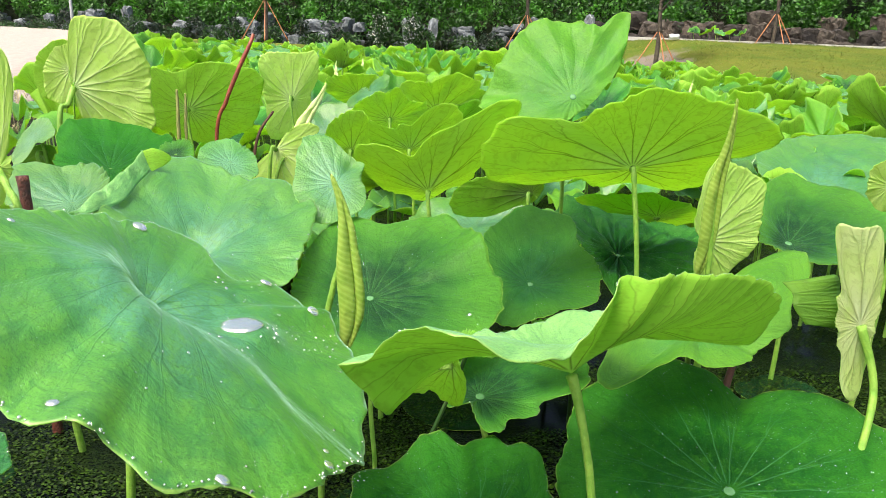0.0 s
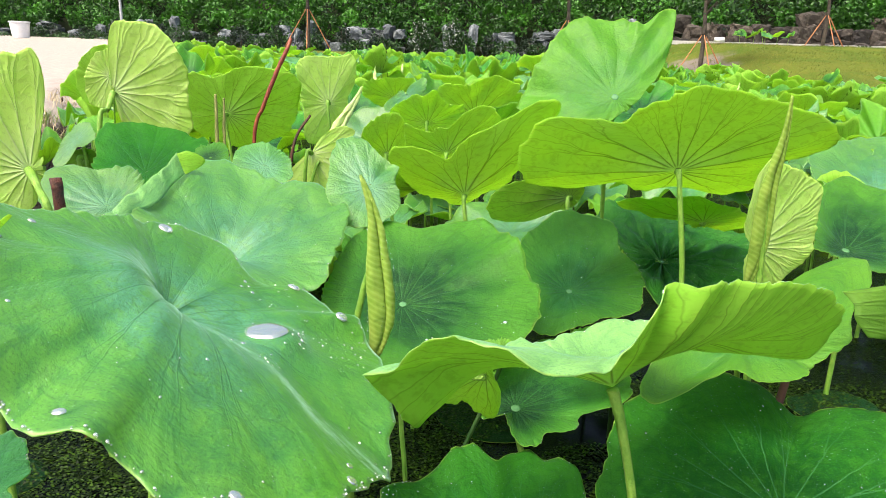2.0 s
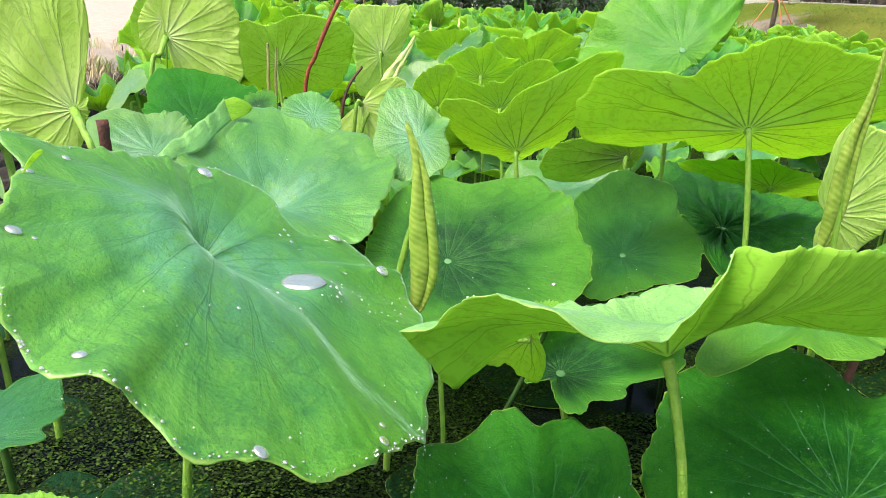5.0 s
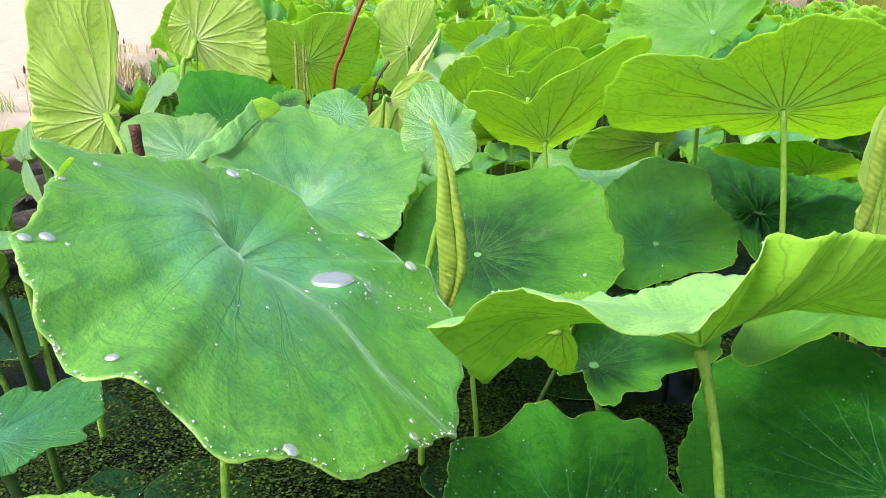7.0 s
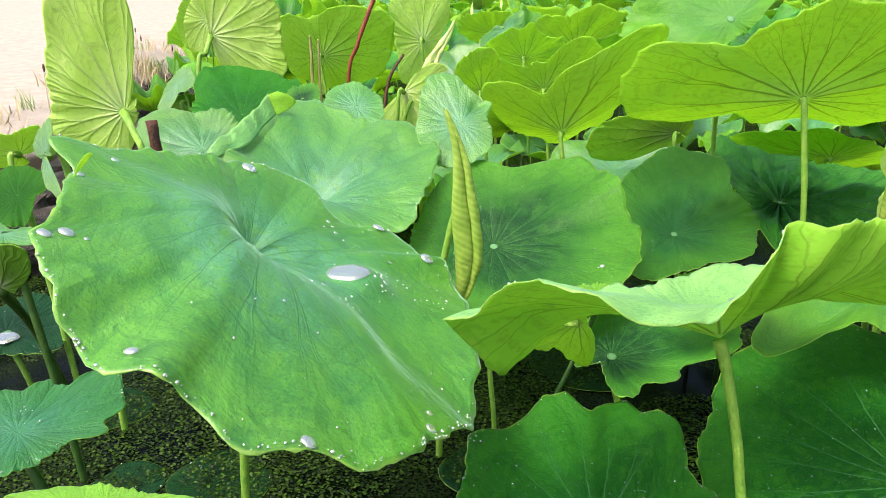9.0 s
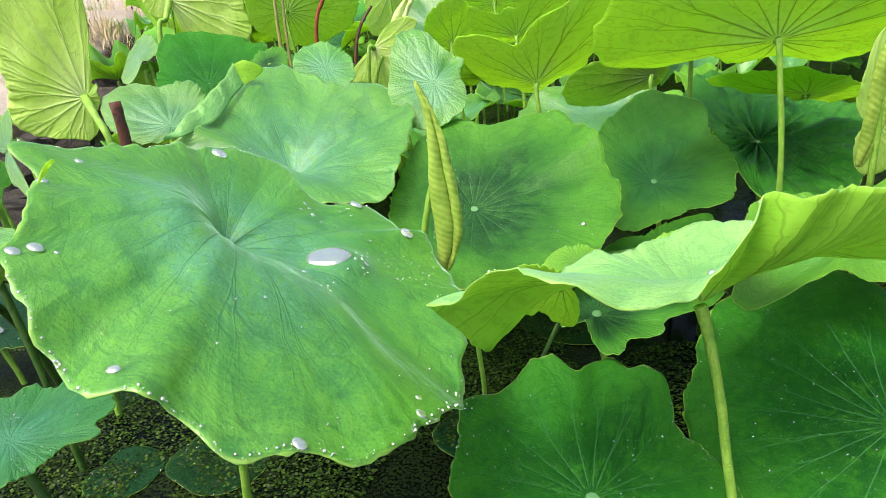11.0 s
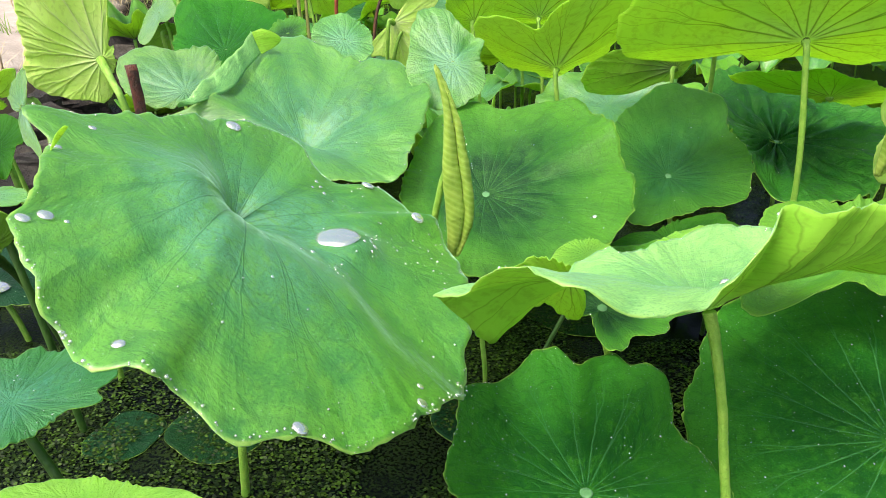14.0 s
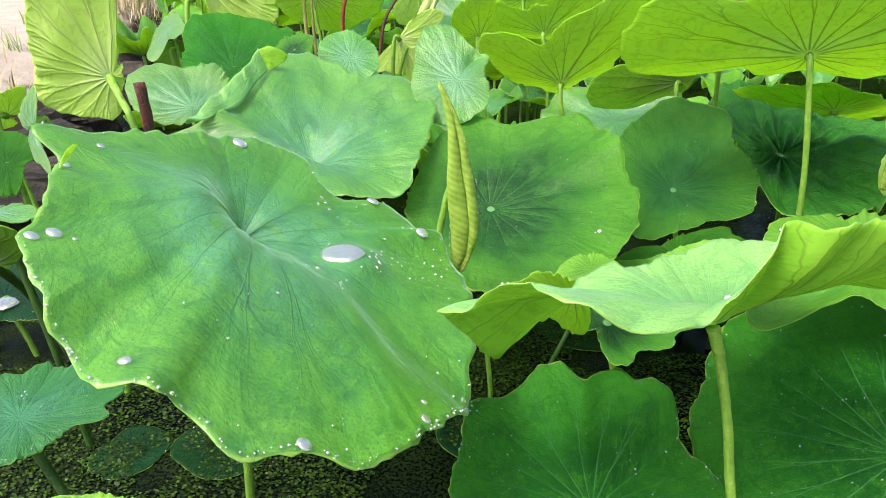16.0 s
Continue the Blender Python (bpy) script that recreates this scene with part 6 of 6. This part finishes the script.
def bead_mesh(places, label):
    """Small flattened beads at (place, normal, radius)."""
    verts, faces = [], []
    ring = [(math.cos(j * math.pi / 4), math.sin(j * math.pi / 4)) for j in range(8)]
    for at, n, r in places:
        n = np.array(n, float)
        u = np.cross(n, (0.3, 0.8, 0.1))
        u /= np.linalg.norm(u)
        w = np.cross(n, u)
        i = len(verts)
        for h, q in ((0.0, 0.8), (0.5, 1.0), (1.1, 0.7)):
            verts += [at + n * r * h + (u * c + w * d) * r * q for c, d in ring]
        verts.append(at + n * r * 1.4)
        for t in range(2):
            for j in range(8):
                a, b = i + t * 8 + j, i + t * 8 + (j + 1) % 8
                faces.append((a, b, b + 8, a + 8))
        faces += [(i + 16 + j, i + 16 + (j + 1) % 8, i + 24) for j in range(8)]
    return tagged(mesh_object("water_beads", verts, faces, BEAD), label, "water beads", kind="stuff")


def beads(key, seed, count, rim_count, small=0.0006, large=0.0022, span=(0, 360)):
    """Fine beads of rain over one leaf, more of them along its rim."""
    rng = random.Random(seed)
    places = []
    for k in range(count + rim_count):
        rim = k >= count
        if k % 14 == 0:
            middle, out = rng.uniform(0, 360), math.sqrt(rng.uniform(0.05, 0.9))
        near = rng.random() < 0.55
        turned = middle + rng.gauss(0, 7) if near else rng.uniform(0, 360)
        reach = min(0.98, abs(out + rng.gauss(0, 0.07))) if near else math.sqrt(rng.uniform(0.02, 0.95))
        at, n = BLADES[key].place(rng.uniform(*span) if rim else turned, rng.uniform(0.975, 0.999) if rim else reach)
        places.append((at, n, small + (large - small) * rng.random() ** 2.5))
    return bead_mesh(places, "fine rain beads scattered over a lotus leaf")


def bead_clusters(key, seed, spots, each=14, small=0.0005, large=0.0024):
    """Close groups of beads on one leaf at (degrees, part of the reach)."""
    rng = random.Random(seed)
    places = []
    for degrees, out in spots:
        for _ in range(each):
            at, n = BLADES[key].place(degrees + rng.gauss(0, 4), min(0.99, out + rng.gauss(0, 0.035)))
            places.append((at, n, small + (large - small) * rng.random() ** 3))
    return bead_mesh(places, "close clusters of rain beads on a lotus leaf")


def scroll_beads(low, high, lean, wide, seed, count=90):
    """Beads hanging along the edges of a rolled leaf."""
    rng = random.Random(seed)
    low, high, lean = (np.array(v, float) for v in (low, high, lean))
    places = []
    for k in range(count):
        v, side = rng.uniform(0.05, 0.85), (-1, 0.05, 1)[k % 3]
        w = wide * (math.sin(math.pi * min(1, 0.03 + 0.97 * v)) ** 0.7 * (1 - 0.74 * v**1.2) + 0.05)
        at = low + (high - low) * v + lean * math.sin(math.pi * v) + np.array((side * w * (0.93 if side < 0 else 0.62), -w * (0.12 if abs(side) > 0.5 else 0.36), 0))
        places.append((at, np.array((side * 0.9, -0.44, 0.0)), rng.uniform(0.0005, 0.0012)))
    return bead_mesh(places, "fine rain beads along the edges of a rolled leaf")


# ---- floating leaves, grass, small things on the far bank ----
def floating_leaf(x, y, reach, seed):
    rng = random.Random(seed)
    rim = [(d, reach * rng.uniform(0.85, 1.1), rng.uniform(-0.15, 0.35)) for d in range(0, 360, 40)]
    key = "floating" + str(seed)
    blade = Blade((x, y, 0.0022), (rng.uniform(-0.03, 0.03), rng.uniform(-0.03, 0.03), 1), rim, 1.3, 0.001, seed)
    BLADES[key] = blade
    thing = tagged(new("floating_leaf"), "dark green lotus leaf floating flat on the water", "lotus leaf", "floating lotus leaves")
    thing.location = (x, y, 0)
    ob = blade.mesh("blade", SUNKEN_SHADED, SUNKEN_SHADED, thing, 10, 60)
    ob.matrix_parent_inverse = Matrix.Translation((-x, -y, 0))
    return key


FLOATING = [floating_leaf(x, y, r, k) for k, (x, y, r) in enumerate(((-0.60, 1.05, 9), (-0.76, 1.00, 7), (0.05, 1.62, 14), (-0.12, 1.18, 9), (-0.42, 0.72, 7), (0.95, 1.75, 11), (-0.95, 1.22, 9)))]


def bank_grass():
    """Short grass over the slope."""
    rng = np.random.default_rng(77)
    verts, faces = [], []
    while len(faces) < 36000:
        x, y = rng.uniform(3.5, 20), rng.uniform(13.5, 27.5)
        z = bank_height(x, y)
        if z < 0.12:
            continue
        for _ in range(3):
            bx, by = x + rng.normal(0, 0.05), y + rng.normal(0, 0.05)
            h, w, a = rng.uniform(0.02, 0.06), 0.007, rng.uniform(0, 3.14)
            c, s = math.cos(a) * w, math.sin(a) * w
            k = len(verts)
            verts += [(bx - c, by - s, z - 0.01), (bx + c, by + s, z - 0.01), (bx + rng.normal(0, 0.04), by + rng.normal(0, 0.04), z + h)]
            faces.append((k, k + 1, k + 2))
    ob = mesh_object("bank_grass", verts, faces, bush("bank_grass_green", (0.085, 0.135, 0.014), (0.15, 0.165, 0.025), 0.2), None, False)
    tagged(ob, "short yellow-green grass over the bank", "grass", kind="stuff")


bank_grass()


def sign_box():
    thing = tagged(new("marker_box"), "small white box lying at the grass edge", "box")
    thing.location = (7.7, 25.4, bank_height(7.7, 25.4))
    bm = bmesh.new()
    bmesh.ops.create_cube(bm, size=1.0)
    bmesh.ops.bevel(bm, geom=bm.edges[:], offset=0.06, segments=2, affect="EDGES")
    bm.transform(Matrix.Translation((0, 0, 0.12)) @ Matrix.Diagonal((0.30, 0.24, 0.16, 1)))
    part("box", bm, WHITE, thing)


sign_box()

# drops lying on the big leaf
lying_pool((-0.298, 0.968, 0.470), 0.031, 0.005, "large flat pool of water lying on a lotus leaf")
for d, s, r in ((63, 0.92, 0.011), (44, 0.87, 0.011), (124, 0.90, 0.012), (246, 0.88, 0.009), (246, 0.95, 0.008), (277, 0.91, 0.007), (305, 0.975, 0.009), (331, 0.96, 0.0075), (334, 0.91, 0.005), (215, 0.97, 0.008), (200, 0.78, 0.006), (73, 0.83, 0.0035), (69, 0.76, 0.003), (64, 0.60, 0.0035), (70, 0.70, 0.0025), (21, 0.53, 0.0035), (26, 0.54, 0.003), (19, 0.55, 0.0045), (348, 0.27, 0.003), (355, 0.31, 0.004), (30, 0.58, 0.0025), (305, 0.46, 0.0025), (249, 0.82, 0.003)):
    put_drop("A", d, s, r, r * 0.85, r * 0.4)
put_drop("G", 265, 0.7, 0.006, 0.005, 0.004)
put_drop("C", 340, 0.8, 0.005, 0.005, 0.003)
for key, seed, count, rim in (("A", 1, 70, 90), ("B", 2, 90, 30), ("C", 3, 60, 20), ("D", 4, 60, 10), ("K", 5, 260, 60), ("P", 6, 300, 30), ("N", 7, 50, 16), ("Q", 8, 50, 20), ("G", 9, 20, 60), ("H", 10, 60, 10), (FLOATING[0], 11, 14, 4), (FLOATING[1], 12, 10, 3)):
    beads(key, seed, count, rim)
beads("A", 21, 0, 85, 0.0011, 0.0026, (248, 352))
bead_clusters("A", 31, [(43, 0.62), (12, 0.52), (21, 0.76), (32, 0.67), (61, 0.76), (27, 0.83), (52, 0.58), (18, 0.94), (36, 0.95), (350, 0.42)])
scroll_beads((-0.168, 1.160, 0.353), (-0.190, 1.130, 0.672), (0.027, 0, 0), 0.037, 41)
beads("K", 22, 0, 60, 0.0008, 0.0018, (20, 170))
beads("XC", 23, 30, 4)
lying_pool((*BLADES["XC"].place(300, 0.3)[0][:2], BLADES["XC"].place(300, 0.3)[0][2] + 0.004), 0.03, 0.005, "flat pool of water on a dark lotus leaf")
